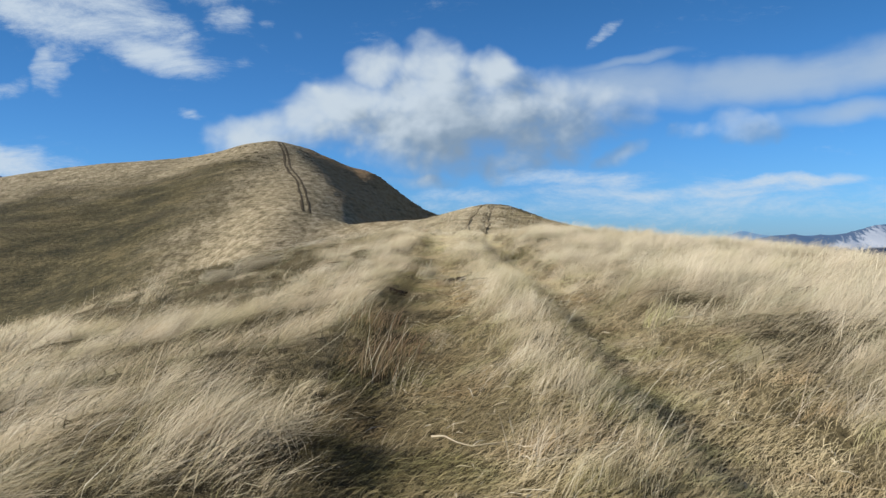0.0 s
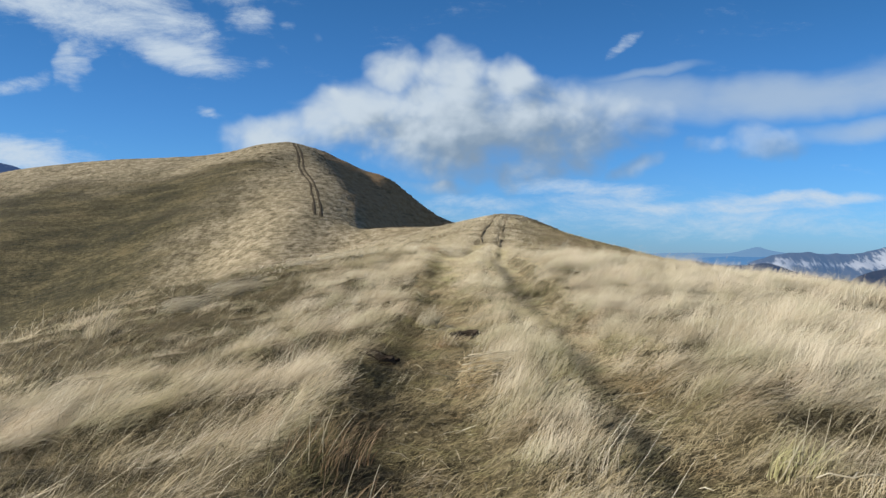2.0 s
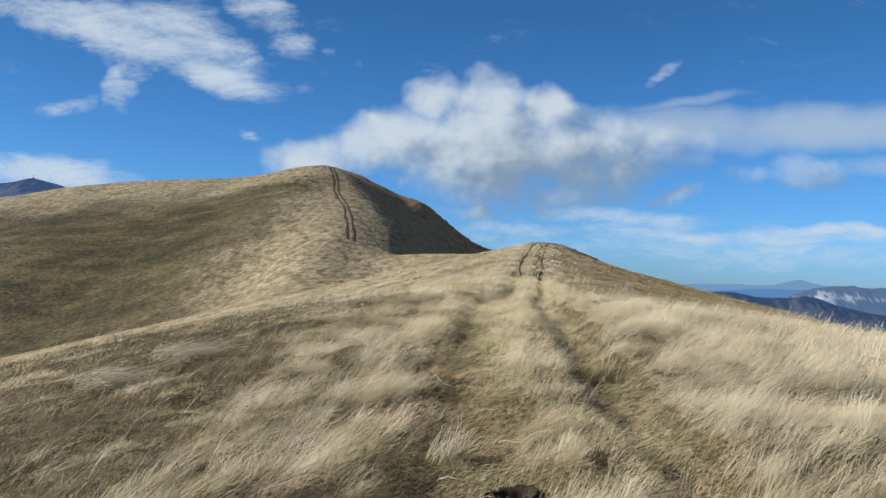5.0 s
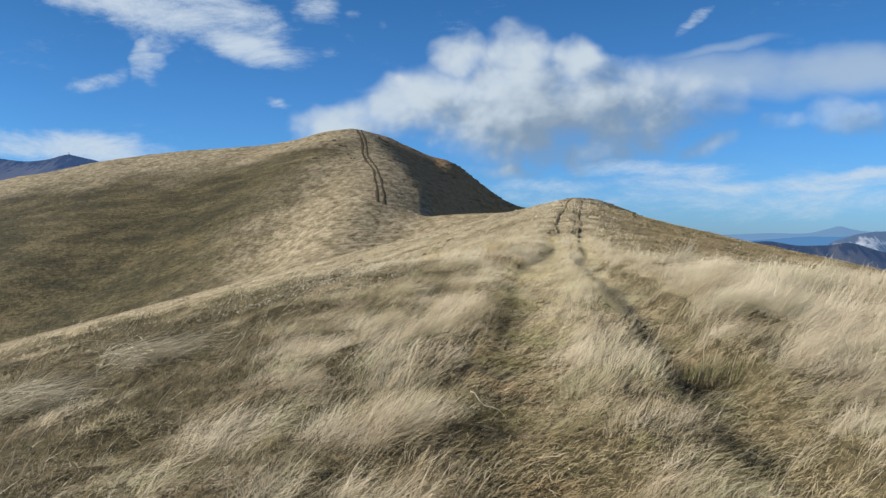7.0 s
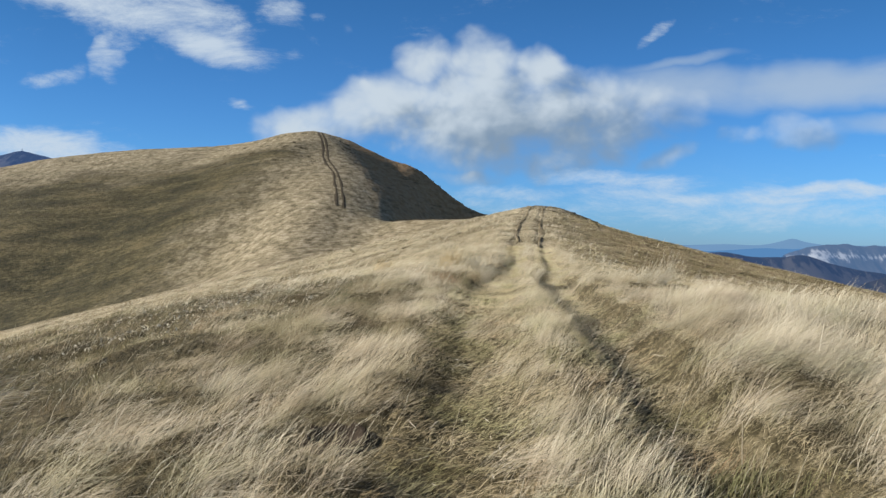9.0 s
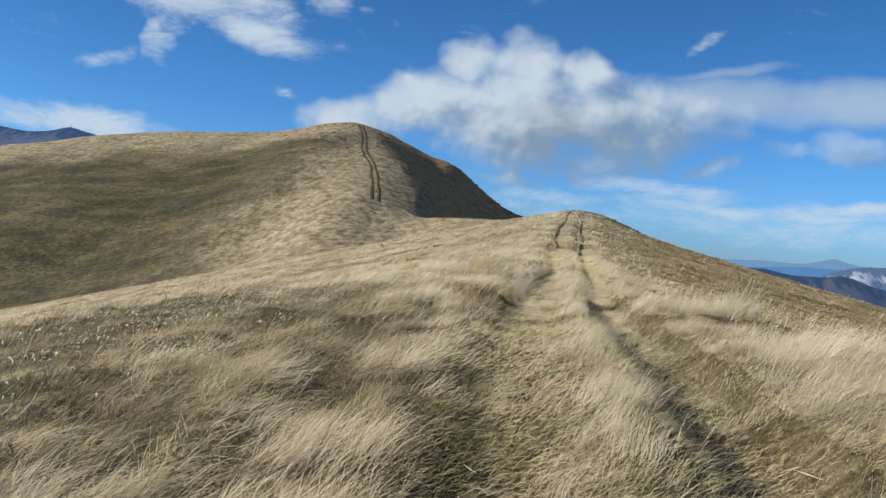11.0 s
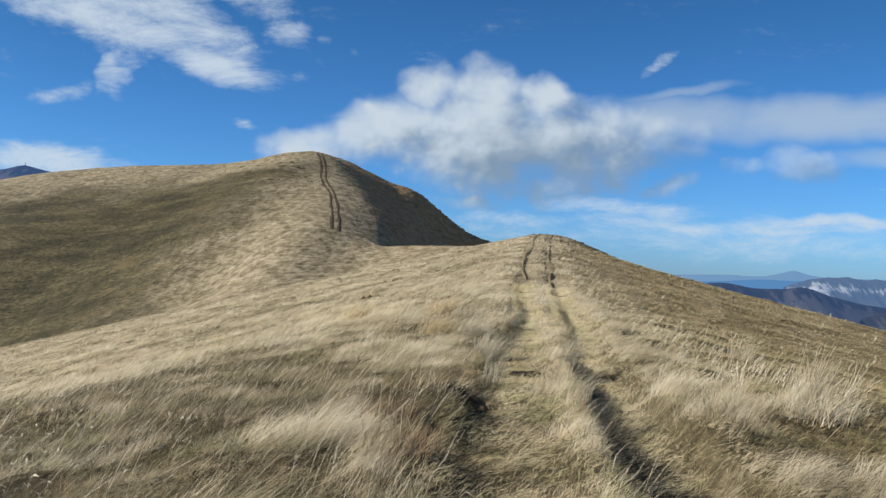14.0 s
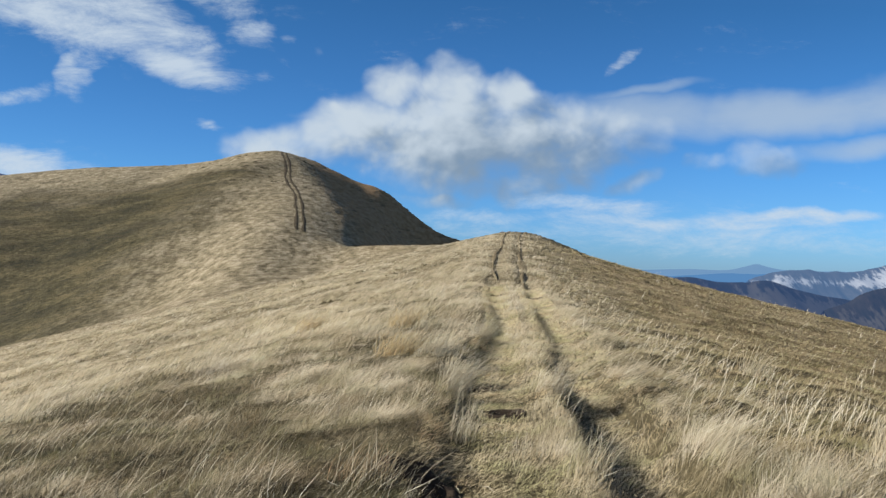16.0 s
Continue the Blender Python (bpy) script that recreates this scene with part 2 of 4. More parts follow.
# the edges of the two wheel ruts, across the track from its middle line
left_outer = smooth_curve([-30, 0, 10, 15, 20, 26, 30, 35, 41, 55, 100, 160], [-1.3, -1.35, -1.45, -1.15, -1.0, -1.02, -1.15, -1.32, -1.08, -1.25, -1.2, -1.2])
left_inner = smooth_curve([-30, 0, 8, 14, 17, 20, 24, 28, 32, 36, 44, 55, 100, 160], [-0.43, -0.43, -0.43, -0.30, -0.30, -0.17, -0.13, -0.05, -0.11, -0.2, -0.45, -0.52, -0.5, -0.5])
right_inner = smooth_curve([-30, 0, 5, 9, 12, 16, 20, 23.5, 26, 29, 35, 42, 55, 100, 160], [0.30, 0.30, 0.27, 0.33, 0.42, 0.42, 0.48, 0.42, 0.26, 0.20, 0.25, 0.25, 0.38, 0.4, 0.4])
right_outer = smooth_curve([-30, 0, 9, 12, 17, 23, 27, 35, 50, 100, 160], [1.25, 1.2, 1.1, 1.1, 1.15, 1.25, 1.15, 1.1, 1.05, 1.15, 1.2])


def sigmoid(v):
    return 1 / (1 + np.exp(np.clip(-v, -40, 40)))


def between(u, low, high, soft):
    return sigmoid((u - low) / soft) * sigmoid((high - u) / soft)


def rut_depth(u, y):
    """How deep the two wheel ruts are worn."""
    fade = np.clip((150 - y) / 20, 0, 1) * np.clip((85 - y) / 40, 0.6, 1)
    wander = 0.05 * patch(y, y * 0, 4.0, 3) + 0.05 * patch(y, y * 0, 0.9, 13)
    left, right = between(u + wander, left_outer(y), left_inner(y), 0.05), between(u + wander, right_inner(y), right_outer(y), 0.05)
    worn = np.clip((y - 20) / 4, 0, 1) * np.clip((37 - y) / 5, 0, 1)
    bank = np.clip((y - 24) / 3, 0, 1) * np.clip((39 - y) / 3, 0, 1)
    return fade * (left * (0.12 - 0.05 * np.clip((y - 14) / 2, 0, 1) * np.clip((26 - y) / 2, 0, 1) + 0.03 * bank + 0.04 * patch(y, 0 * y, 3.1, 5)) + right * (0.20 + 0.15 * worn + 0.04 * patch(y, 0 * y, 2.7, 6)))


def ridge(x, y):
    u = off_track(x, y)
    l, r = np.maximum(-u, 0), np.maximum(u, 0)
    la, lb, ra, rb = left_fall(y), left_round(y), right_fall(y), right_round(y)
    bank = left_bank(y) * sigmoid((l + left_outer(y) + 0.02) / 0.07) * np.exp(-(l / 11) ** 2)
    return track_z(y) + bank - la * (np.sqrt(l * l + lb * lb) - lb) - ra * (np.sqrt(r * r + rb * rb) - rb)


def hill(x, y):
    t = 310 - y
    front = np.maximum(t, 0)
    fall = front_fall(x) * front * (0.72 + 0.28 * np.minimum(front / 115, 1.6))
    z = crest_z(x) - fall - 0.25 * np.maximum(-t, 0)
    east = np.maximum(x - spur_x(y), 0)
    extra = 0.22 * (np.sqrt(east * east + 4) - 2) * np.clip(t / 28, 0, 1)
    return z - extra


# bare hollows: place, radius, depth
PITS = [(1.45, 32.4, 0.30, 0.06), (1.12, 34.7, 0.40, 0.22), (0.43, 28.7, 0.34, 0.20), (3.37, 55.7, 0.42, 0.12), (4.80, 55.9, 0.45, 0.12),
        (0.57, 12.35, 0.20, 0.06), (-0.44, 10.6, 0.24, 0.14), (-0.45, 17.4, 0.24, 0.14)]


def land(x, y, fine=True):
    x, y = np.asarray(x, float), np.asarray(y, float)
    z = smooth_max(ridge(x, y), hill(x, y), 5.0)
    away = np.hypot(x, y - 120)
    basin = -60 - 320 * np.clip((away - 280) / 420, 0, 1) + 362 * np.clip((away - 2900) / 1900, 0, 1)
    z = smooth_max(z, basin, 12.0)
    big = np.clip((away - 40) / 120, 0, 1) * np.clip((900 - away) / 500, 0, 1)
    z = z + big * np.clip((y - 60) / 100, 0, 1) * (1.1 * rough(x, y, 22, 31) + 0.35 * rough(x, y * 1.8, 7, 35))
    if fine:
        near = np.clip((150 - y) / 60, 0, 1)
        u = off_track(x, y)
        lane = np.exp(-(u / 1.6) ** 4)
        z = z - rut_depth(u, y) + near * (0.05 + 0.10 * (1 - lane)) * rough(x, y, 2.6, 41) + near * (1 - 0.75 * lane) * (0.085 * patch(x, y, 0.62, 44) + 0.035 * patch(x, y, 0.27, 47))
        for px, py, radius, depth in PITS:
            z = z - depth * np.exp(-((x - px) ** 2 + (y - py) ** 2) / (0.7 * radius) ** 2)
    return z


# ---------------------------------------------------------------- materials
def material(name):
    m = bpy.data.materials.new(name)
    m.use_nodes = True
    n = Nodes(m.node_tree)
    n.nodes.clear()
    return m, n


def finish(n, shader):
    n.feed(n.put("ShaderNodeOutputMaterial").inputs[0], shader)


def bsdf(n, colour, roughness, normal=None, specular=0.2):
    node = n.put("ShaderNodeBsdfPrincipled")
    n.feed(node.inputs["Base Color"], colour if not isinstance(colour, tuple) else (*colour, 1.0))
    n.feed(node.inputs["Roughness"], roughness)
    node.inputs["Specular IOR Level"].default_value = specular
    n.feed(node.inputs["Normal"], normal)
    return node.outputs[0]


def bump(n, height, strength, distance):
    node = n.put("ShaderNodeBump")
    node.inputs["Strength"].default_value, node.inputs["Distance"].default_value = strength, distance
    n.feed(node.inputs["Height"], height)
    return node.outputs[0]


def ground_material():
    m, n = material("dry_grassland")
    place = n.put("ShaderNodeNewGeometry").outputs["Position"]
    xyz = n.put("ShaderNodeSeparateXYZ")
    n.feed(xyz.inputs[0], place)
    x, y, z = xyz.outputs
    flat = n.scaled(place, (1.0, 1.0, 0.0))
    fine = n.noise(flat, 9.0, 6.0, 0.65)
    mid = n.noise(n.scaled(place, (1.0, 0.5, 1.0)), 0.55, 6.0, 0.68)
    wide = n.noise(flat, 0.045, 5.0, 0.6)
    speck = n.noise(n.scaled(place, (0.7, 1.0, 1.0)), 1.3, 6.0, 0.75)
    straw = ramp(n, n.math("MULTIPLY_ADD", mid, 0.5, n.math("MULTIPLY", speck, 0.5)), (0.41, (0.09, 0.072, 0.040)), (0.5, (0.215, 0.176, 0.108)), (0.59, (0.36, 0.305, 0.21)))
    # near thatch is coloured extra dark, for the shade between tussocks
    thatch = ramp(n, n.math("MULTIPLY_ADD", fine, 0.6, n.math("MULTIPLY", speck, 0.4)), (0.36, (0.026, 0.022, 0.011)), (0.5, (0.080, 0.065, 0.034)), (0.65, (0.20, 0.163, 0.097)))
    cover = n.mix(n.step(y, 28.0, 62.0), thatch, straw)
    # brown heath in the hollow of the broad slope
    heath = ramp(n, n.math("MULTIPLY_ADD", n.noise(n.scaled(place, (0.5, 1.0, 1.0)), 0.13, 6.0, 0.68), 0.5, n.math("MULTIPLY", speck, 0.5)), (0.42, (0.013, 0.012, 0.004)), (0.50, (0.038, 0.033, 0.012)), (0.59, (0.105, 0.083, 0.038)))
    west = n.math("ADD", n.math("MULTIPLY", n.math("ADD", x, 53.0), -0.06), n.math("MULTIPLY_ADD", wide, 2.8, -1.4))
    low = n.math("ADD", n.math("MULTIPLY", n.math("SUBTRACT", 258.0, y), 0.045), n.math("MULTIPLY_ADD", wide, 2.8, -1.4))
    is_heath = n.math("MULTIPLY", n.step(n.math("MINIMUM", west, low), -1.0, 1.0), n.step(y, 95.0, 135.0))
    cover = n.mix(n.math("MULTIPLY", is_heath, 0.95), cover, heath)
    # warm brown painted on the eastern flank, to offset its dark blue shade
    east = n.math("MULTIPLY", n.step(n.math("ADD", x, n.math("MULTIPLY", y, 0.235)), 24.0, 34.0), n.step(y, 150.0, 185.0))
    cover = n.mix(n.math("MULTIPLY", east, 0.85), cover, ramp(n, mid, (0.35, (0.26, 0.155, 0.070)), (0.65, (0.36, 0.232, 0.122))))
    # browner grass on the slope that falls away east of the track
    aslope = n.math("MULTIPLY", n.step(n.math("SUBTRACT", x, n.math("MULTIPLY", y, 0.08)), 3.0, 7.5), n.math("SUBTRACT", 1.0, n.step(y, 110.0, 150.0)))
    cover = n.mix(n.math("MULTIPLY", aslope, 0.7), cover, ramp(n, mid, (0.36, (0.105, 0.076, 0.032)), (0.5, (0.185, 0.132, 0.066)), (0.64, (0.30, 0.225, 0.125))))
    # terracettes trodden along the contours; shade on their risers is painted as dark bands
    tread = n.noise(n.scaled(place, (0.07, 0.07, 0.8)), 1.0, 5.0, 0.7)
    riser = n.math("MULTIPLY", n.step(tread, 0.54, 0.70), n.step(y, 95.0, 140.0))
    cover = n.mix(n.math("MULTIPLY", riser, 0.75), cover, (0.055, 0.043, 0.021))
    # a darker olive patch on the east side of the hump
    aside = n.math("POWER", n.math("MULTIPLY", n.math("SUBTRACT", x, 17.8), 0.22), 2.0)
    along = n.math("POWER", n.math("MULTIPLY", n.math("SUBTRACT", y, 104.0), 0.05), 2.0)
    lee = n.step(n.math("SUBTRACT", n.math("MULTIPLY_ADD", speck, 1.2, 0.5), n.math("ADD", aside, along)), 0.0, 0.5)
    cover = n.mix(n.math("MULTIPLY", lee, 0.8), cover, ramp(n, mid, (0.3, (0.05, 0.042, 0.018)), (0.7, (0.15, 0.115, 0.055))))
    away = n.put("ShaderNodeVectorMath", operation="LENGTH")
    n.feed(away.inputs[0], flat)
    distance = away.outputs["Value"]
    woods = ramp(n, n.noise(flat, 0.01, 6.0, 0.6), (0.3, (0.018, 0.020, 0.018)), (0.7, (0.036, 0.033, 0.024)))
    cover = n.mix(n.step(distance, 420.0, 700.0), cover, woods)
    relief = n.math("ADD", n.math("MULTIPLY", n.noise(flat, 1.6, 7.0, 0.75), 0.6), n.math("MULTIPLY", mid, 0.9))
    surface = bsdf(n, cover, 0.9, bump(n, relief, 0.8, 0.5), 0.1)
    # haze painted in: the far ground glows blue, more with distance
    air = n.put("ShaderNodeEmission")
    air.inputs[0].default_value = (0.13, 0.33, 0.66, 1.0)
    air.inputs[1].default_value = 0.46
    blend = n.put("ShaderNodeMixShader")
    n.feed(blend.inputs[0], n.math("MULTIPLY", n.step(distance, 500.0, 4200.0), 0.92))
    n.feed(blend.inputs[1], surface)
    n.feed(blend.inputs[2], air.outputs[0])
    finish(n, blend.outputs[0])
    return m


def blade_material(name, dark, middle, pale, through=0.35, spread=0.75, olive=0.4, rust=0.4, combed=False):
    """Dry blades: each one has its own tone; light passes through."""
    m, n = material(name)
    tone = n.put("ShaderNodeAttribute", attribute_name="tone").outputs["Fac"]
    place = n.put("ShaderNodeNewGeometry").outputs["Position"]
    blotch = n.noise(n.scaled(place, (1.0, 1.0, 0.0)), 0.8, 4.0, 0.6)
    fac = n.math("MULTIPLY_ADD", blotch, 0.6, n.math("MULTIPLY_ADD", tone, spread, -0.18), clamp=True)
    colour = ramp(n, fac, (0.12, dark), (0.5, middle), (0.88, pale))
    # patches of greener and of redder growth
    tinted = lambda r, g, b: ramp(n, fac, *[(p, (c[0] * r, c[1] * g, c[2] * b)) for p, c in ((0.12, dark), (0.5, middle), (0.88, pale))])
    patches = n.noise(n.scaled(place, (0.8, 1.0, 0.0)), 1.5, 3.0, 0.6)
    colour = n.mix(n.math("MULTIPLY", n.step(patches, 0.55, 0.67), rust), colour, tinted(0.95, 0.72, 0.60))
    colour = n.mix(n.math("MULTIPLY", n.math("SUBTRACT", 1.0, n.step(patches, 0.38, 0.52)), olive), colour, tinted(0.62, 0.76, 0.48))
    nap = n.put("ShaderNodeAttribute", attribute_name="nap").outputs["Vector"] if combed else None
    front = bsdf(n, colour, 0.65, nap, 0.2)
    glow = n.put("ShaderNodeBsdfTranslucent")
    n.feed(glow.inputs[0], colour)
    blend = n.put("ShaderNodeMixShader")
    blend.inputs[0].default_value = through
    n.feed(blend.inputs[1], front)
    n.feed(blend.inputs[2], glow.outputs[0])
    finish(n, blend.outputs[0])
    return m


def soil_material(name, dark, pale):
    m, n = material(name)
    place = n.put("ShaderNodeNewGeometry").outputs["Position"]
    grain = n.noise(place, 14.0, 7.0, 0.7)
    blotch = n.noise(place, 0.7, 4.0, 0.6)
    colour = ramp(n, n.math("MULTIPLY_ADD", blotch, 0.5, n.math("MULTIPLY", grain, 0.5)), (0.3, dark), (0.7, pale))
    finish(n, bsdf(n, colour, 0.95, bump(n, grain, 0.7, 0.04), 0.1))
    return m


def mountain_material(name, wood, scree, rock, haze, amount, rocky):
    """Far slopes, their haze painted in as a blue glow: woods, bare scree and pale cliffs."""
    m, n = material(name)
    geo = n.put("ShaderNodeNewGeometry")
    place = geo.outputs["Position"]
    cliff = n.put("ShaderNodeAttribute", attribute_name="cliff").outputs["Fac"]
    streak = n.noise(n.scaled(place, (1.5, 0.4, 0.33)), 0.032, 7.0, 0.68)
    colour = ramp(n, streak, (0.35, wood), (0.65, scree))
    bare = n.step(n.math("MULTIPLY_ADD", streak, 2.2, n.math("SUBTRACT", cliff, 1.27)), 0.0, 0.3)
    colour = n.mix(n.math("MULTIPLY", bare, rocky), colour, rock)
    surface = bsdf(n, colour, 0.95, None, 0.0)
    # no real air: a fixed share of blue emission paints the haze
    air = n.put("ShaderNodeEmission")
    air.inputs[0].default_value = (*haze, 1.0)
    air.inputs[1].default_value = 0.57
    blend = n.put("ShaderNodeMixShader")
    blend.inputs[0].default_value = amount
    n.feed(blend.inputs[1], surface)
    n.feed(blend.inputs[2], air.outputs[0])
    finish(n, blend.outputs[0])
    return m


GROUND = ground_material()
LONG = blade_material("combed_grass", (0.085, 0.070, 0.038), (0.312, 0.263, 0.170), (0.49, 0.435, 0.33), 0.22, 0.85, 0.25, 0.2, True)
TURF = blade_material("rut_turf", (0.072, 0.061, 0.028), (0.285, 0.229, 0.125), (0.52, 0.445, 0.285), 0.2, 0.9, 0.5, 0.4, True)
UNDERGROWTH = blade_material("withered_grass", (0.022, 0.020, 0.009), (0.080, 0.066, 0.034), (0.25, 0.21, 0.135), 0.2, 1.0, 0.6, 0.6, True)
STRAW = blade_material("dry_grass", (0.15, 0.116, 0.060), (0.45, 0.380, 0.248), (0.68, 0.61, 0.47), 0.42, 0.75, 0.35, 0.3)
MATTED = blade_material("matted_grass", (0.085, 0.079, 0.034), (0.38, 0.318, 0.178), (0.63, 0.56, 0.37), 0.34, 0.95, 0.62, 0.4)
YELLOW = blade_material("yellowed_grass", (0.24, 0.17, 0.075), (0.48, 0.375, 0.205), (0.66, 0.57, 0.38), 0.35, 0.75, 0.0, 0.2)
BROWN = blade_material("brown_grass", (0.034, 0.030, 0.013), (0.130, 0.101, 0.053), (0.43, 0.365, 0.24), 0.28, 1.0, 0.8, 0.8)
STEM = blade_material("straw_stem", (0.340, 0.285, 0.185), (0.47, 0.41, 0.29), (0.60, 0.56, 0.45), 0.2, 0.75, 0.1, 0.1)
RUST = blade_material("rusty_grass", (0.075, 0.048, 0.026), (0.22, 0.145, 0.080), (0.40, 0.30, 0.185), 0.3, 0.85, 0.2, 0.5)
EARTH = soil_material("bare_earth", (0.018, 0.013, 0.009), (0.057, 0.042, 0.029))
WORN_TURF = soil_material("worn_turf", (0.085, 0.066, 0.038), (0.20, 0.158, 0.095))
TRACK_EARTH = soil_material("track_earth", (0.035, 0.027, 0.017), (0.105, 0.080, 0.048))


# ---------------------------------------------------------------- the ground, one sheet
def mesh_object(name, verts, faces, mat, smooth=True):
    me = bpy.data.meshes.new(name)
    verts, faces = np.asarray(verts, np.float32), np.asarray(faces, np.int32)
    me.vertices.add(len(verts))
    me.vertices.foreach_set("co", verts.ravel())
    sides = faces.shape[1]
    me.loops.add(faces.size)
    me.loops.foreach_set("vertex_index", faces.ravel())
    me.polygons.add(len(faces))
    me.polygons.foreach_set("loop_start", np.arange(0, faces.size, sides, dtype=np.int32))
    me.polygons.foreach_set("use_smooth", np.full(len(faces), smooth))
    me.materials.append(mat)
    me.update(calc_edges=True)
    return new(name, me)


def steps(start, fine_from, fine_to, end, step, growth_down, growth_up):
    """Coordinates that are dense in one stretch and spread out away from it."""
    middle = list(np.arange(fine_from, fine_to, step))
    up, d, p = [], step, middle[-1]
    while p < end:
        d *= growth_up
        p += d
        up.append(min(p, end))
    down, d, p = [], step, fine_from
    while p > start:
        d *= growth_down
        p -= d
        down.append(max(p, start))
    return np.array(down[::-1] + middle + up)


def grid_faces(rows, columns):
    i = (np.arange(rows - 1)[:, None] * columns + np.arange(columns - 1)[None]).ravel()
    return np.stack([i, i + 1, i + columns + 1, i + columns], 1)


GX = steps(-4900, -5, 6, 4900, 0.14, 1.042, 1.05)
GY = steps(-3000, 2, 40, 4900, 0.16, 1.2, 1.028)
_x, _y = np.meshgrid(GX, GY)
GZ = land(_x, _y)
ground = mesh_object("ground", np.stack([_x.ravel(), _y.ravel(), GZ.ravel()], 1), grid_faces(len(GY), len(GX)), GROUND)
tagged(ground, "dry straw-coloured mountain grassland with two worn wheel ruts", "ground", kind="structure")


def ground_z(x, y):
    """The height of the sheet as it is meshed."""
    i = np.clip(np.searchsorted(GX, x) - 1, 0, len(GX) - 2)
    j = np.clip(np.searchsorted(GY, y) - 1, 0, len(GY) - 2)
    fx, fy = (x - GX[i]) / (GX[i + 1] - GX[i]), (y - GY[j]) / (GY[j + 1] - GY[j])
    return (GZ[j, i] * (1 - fx) + GZ[j, i + 1] * fx) * (1 - fy) + (GZ[j + 1, i] * (1 - fx) + GZ[j + 1, i + 1] * fx) * fy


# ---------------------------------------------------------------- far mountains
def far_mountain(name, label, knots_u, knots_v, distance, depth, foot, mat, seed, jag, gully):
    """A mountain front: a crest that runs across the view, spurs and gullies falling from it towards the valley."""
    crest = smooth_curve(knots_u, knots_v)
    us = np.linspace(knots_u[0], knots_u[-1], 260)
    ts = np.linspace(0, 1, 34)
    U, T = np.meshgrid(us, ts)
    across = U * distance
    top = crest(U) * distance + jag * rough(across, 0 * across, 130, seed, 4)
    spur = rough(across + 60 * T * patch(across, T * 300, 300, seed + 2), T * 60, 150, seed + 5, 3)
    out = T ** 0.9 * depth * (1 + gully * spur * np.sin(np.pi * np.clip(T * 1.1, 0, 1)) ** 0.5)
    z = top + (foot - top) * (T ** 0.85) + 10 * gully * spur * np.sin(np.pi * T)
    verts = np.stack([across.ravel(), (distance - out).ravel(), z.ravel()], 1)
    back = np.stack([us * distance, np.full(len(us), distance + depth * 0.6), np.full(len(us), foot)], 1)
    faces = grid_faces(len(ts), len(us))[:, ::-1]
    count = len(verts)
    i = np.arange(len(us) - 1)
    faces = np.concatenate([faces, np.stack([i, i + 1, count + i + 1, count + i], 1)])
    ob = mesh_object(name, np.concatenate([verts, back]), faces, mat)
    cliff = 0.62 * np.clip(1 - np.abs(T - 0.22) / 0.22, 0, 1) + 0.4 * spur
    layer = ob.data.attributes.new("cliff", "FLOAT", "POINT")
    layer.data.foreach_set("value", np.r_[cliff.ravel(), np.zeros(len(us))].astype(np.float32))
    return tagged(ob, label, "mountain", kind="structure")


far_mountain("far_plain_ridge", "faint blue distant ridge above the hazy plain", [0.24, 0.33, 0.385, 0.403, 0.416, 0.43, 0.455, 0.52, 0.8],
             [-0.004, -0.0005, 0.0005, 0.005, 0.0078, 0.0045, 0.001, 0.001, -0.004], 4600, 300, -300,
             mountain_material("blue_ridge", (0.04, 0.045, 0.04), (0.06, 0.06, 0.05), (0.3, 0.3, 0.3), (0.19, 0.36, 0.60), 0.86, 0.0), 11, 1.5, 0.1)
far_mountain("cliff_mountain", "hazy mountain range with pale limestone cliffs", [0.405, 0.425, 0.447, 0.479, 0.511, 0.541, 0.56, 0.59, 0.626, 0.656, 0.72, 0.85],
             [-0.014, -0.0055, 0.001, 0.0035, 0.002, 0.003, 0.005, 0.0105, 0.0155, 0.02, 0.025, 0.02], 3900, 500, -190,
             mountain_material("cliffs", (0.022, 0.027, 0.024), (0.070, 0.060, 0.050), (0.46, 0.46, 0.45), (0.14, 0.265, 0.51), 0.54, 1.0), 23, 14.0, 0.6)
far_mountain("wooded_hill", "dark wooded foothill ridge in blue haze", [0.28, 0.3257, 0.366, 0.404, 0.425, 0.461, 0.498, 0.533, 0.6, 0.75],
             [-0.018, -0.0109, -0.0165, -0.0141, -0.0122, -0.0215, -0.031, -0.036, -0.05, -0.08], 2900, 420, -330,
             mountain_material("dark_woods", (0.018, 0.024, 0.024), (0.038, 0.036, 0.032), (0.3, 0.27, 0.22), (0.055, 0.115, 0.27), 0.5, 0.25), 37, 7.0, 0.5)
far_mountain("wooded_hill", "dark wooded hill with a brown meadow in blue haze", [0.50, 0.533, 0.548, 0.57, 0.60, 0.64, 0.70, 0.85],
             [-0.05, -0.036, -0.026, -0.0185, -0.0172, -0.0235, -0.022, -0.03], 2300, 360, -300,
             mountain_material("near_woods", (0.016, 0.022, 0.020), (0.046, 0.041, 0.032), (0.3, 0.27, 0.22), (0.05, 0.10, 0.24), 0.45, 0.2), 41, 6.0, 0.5)
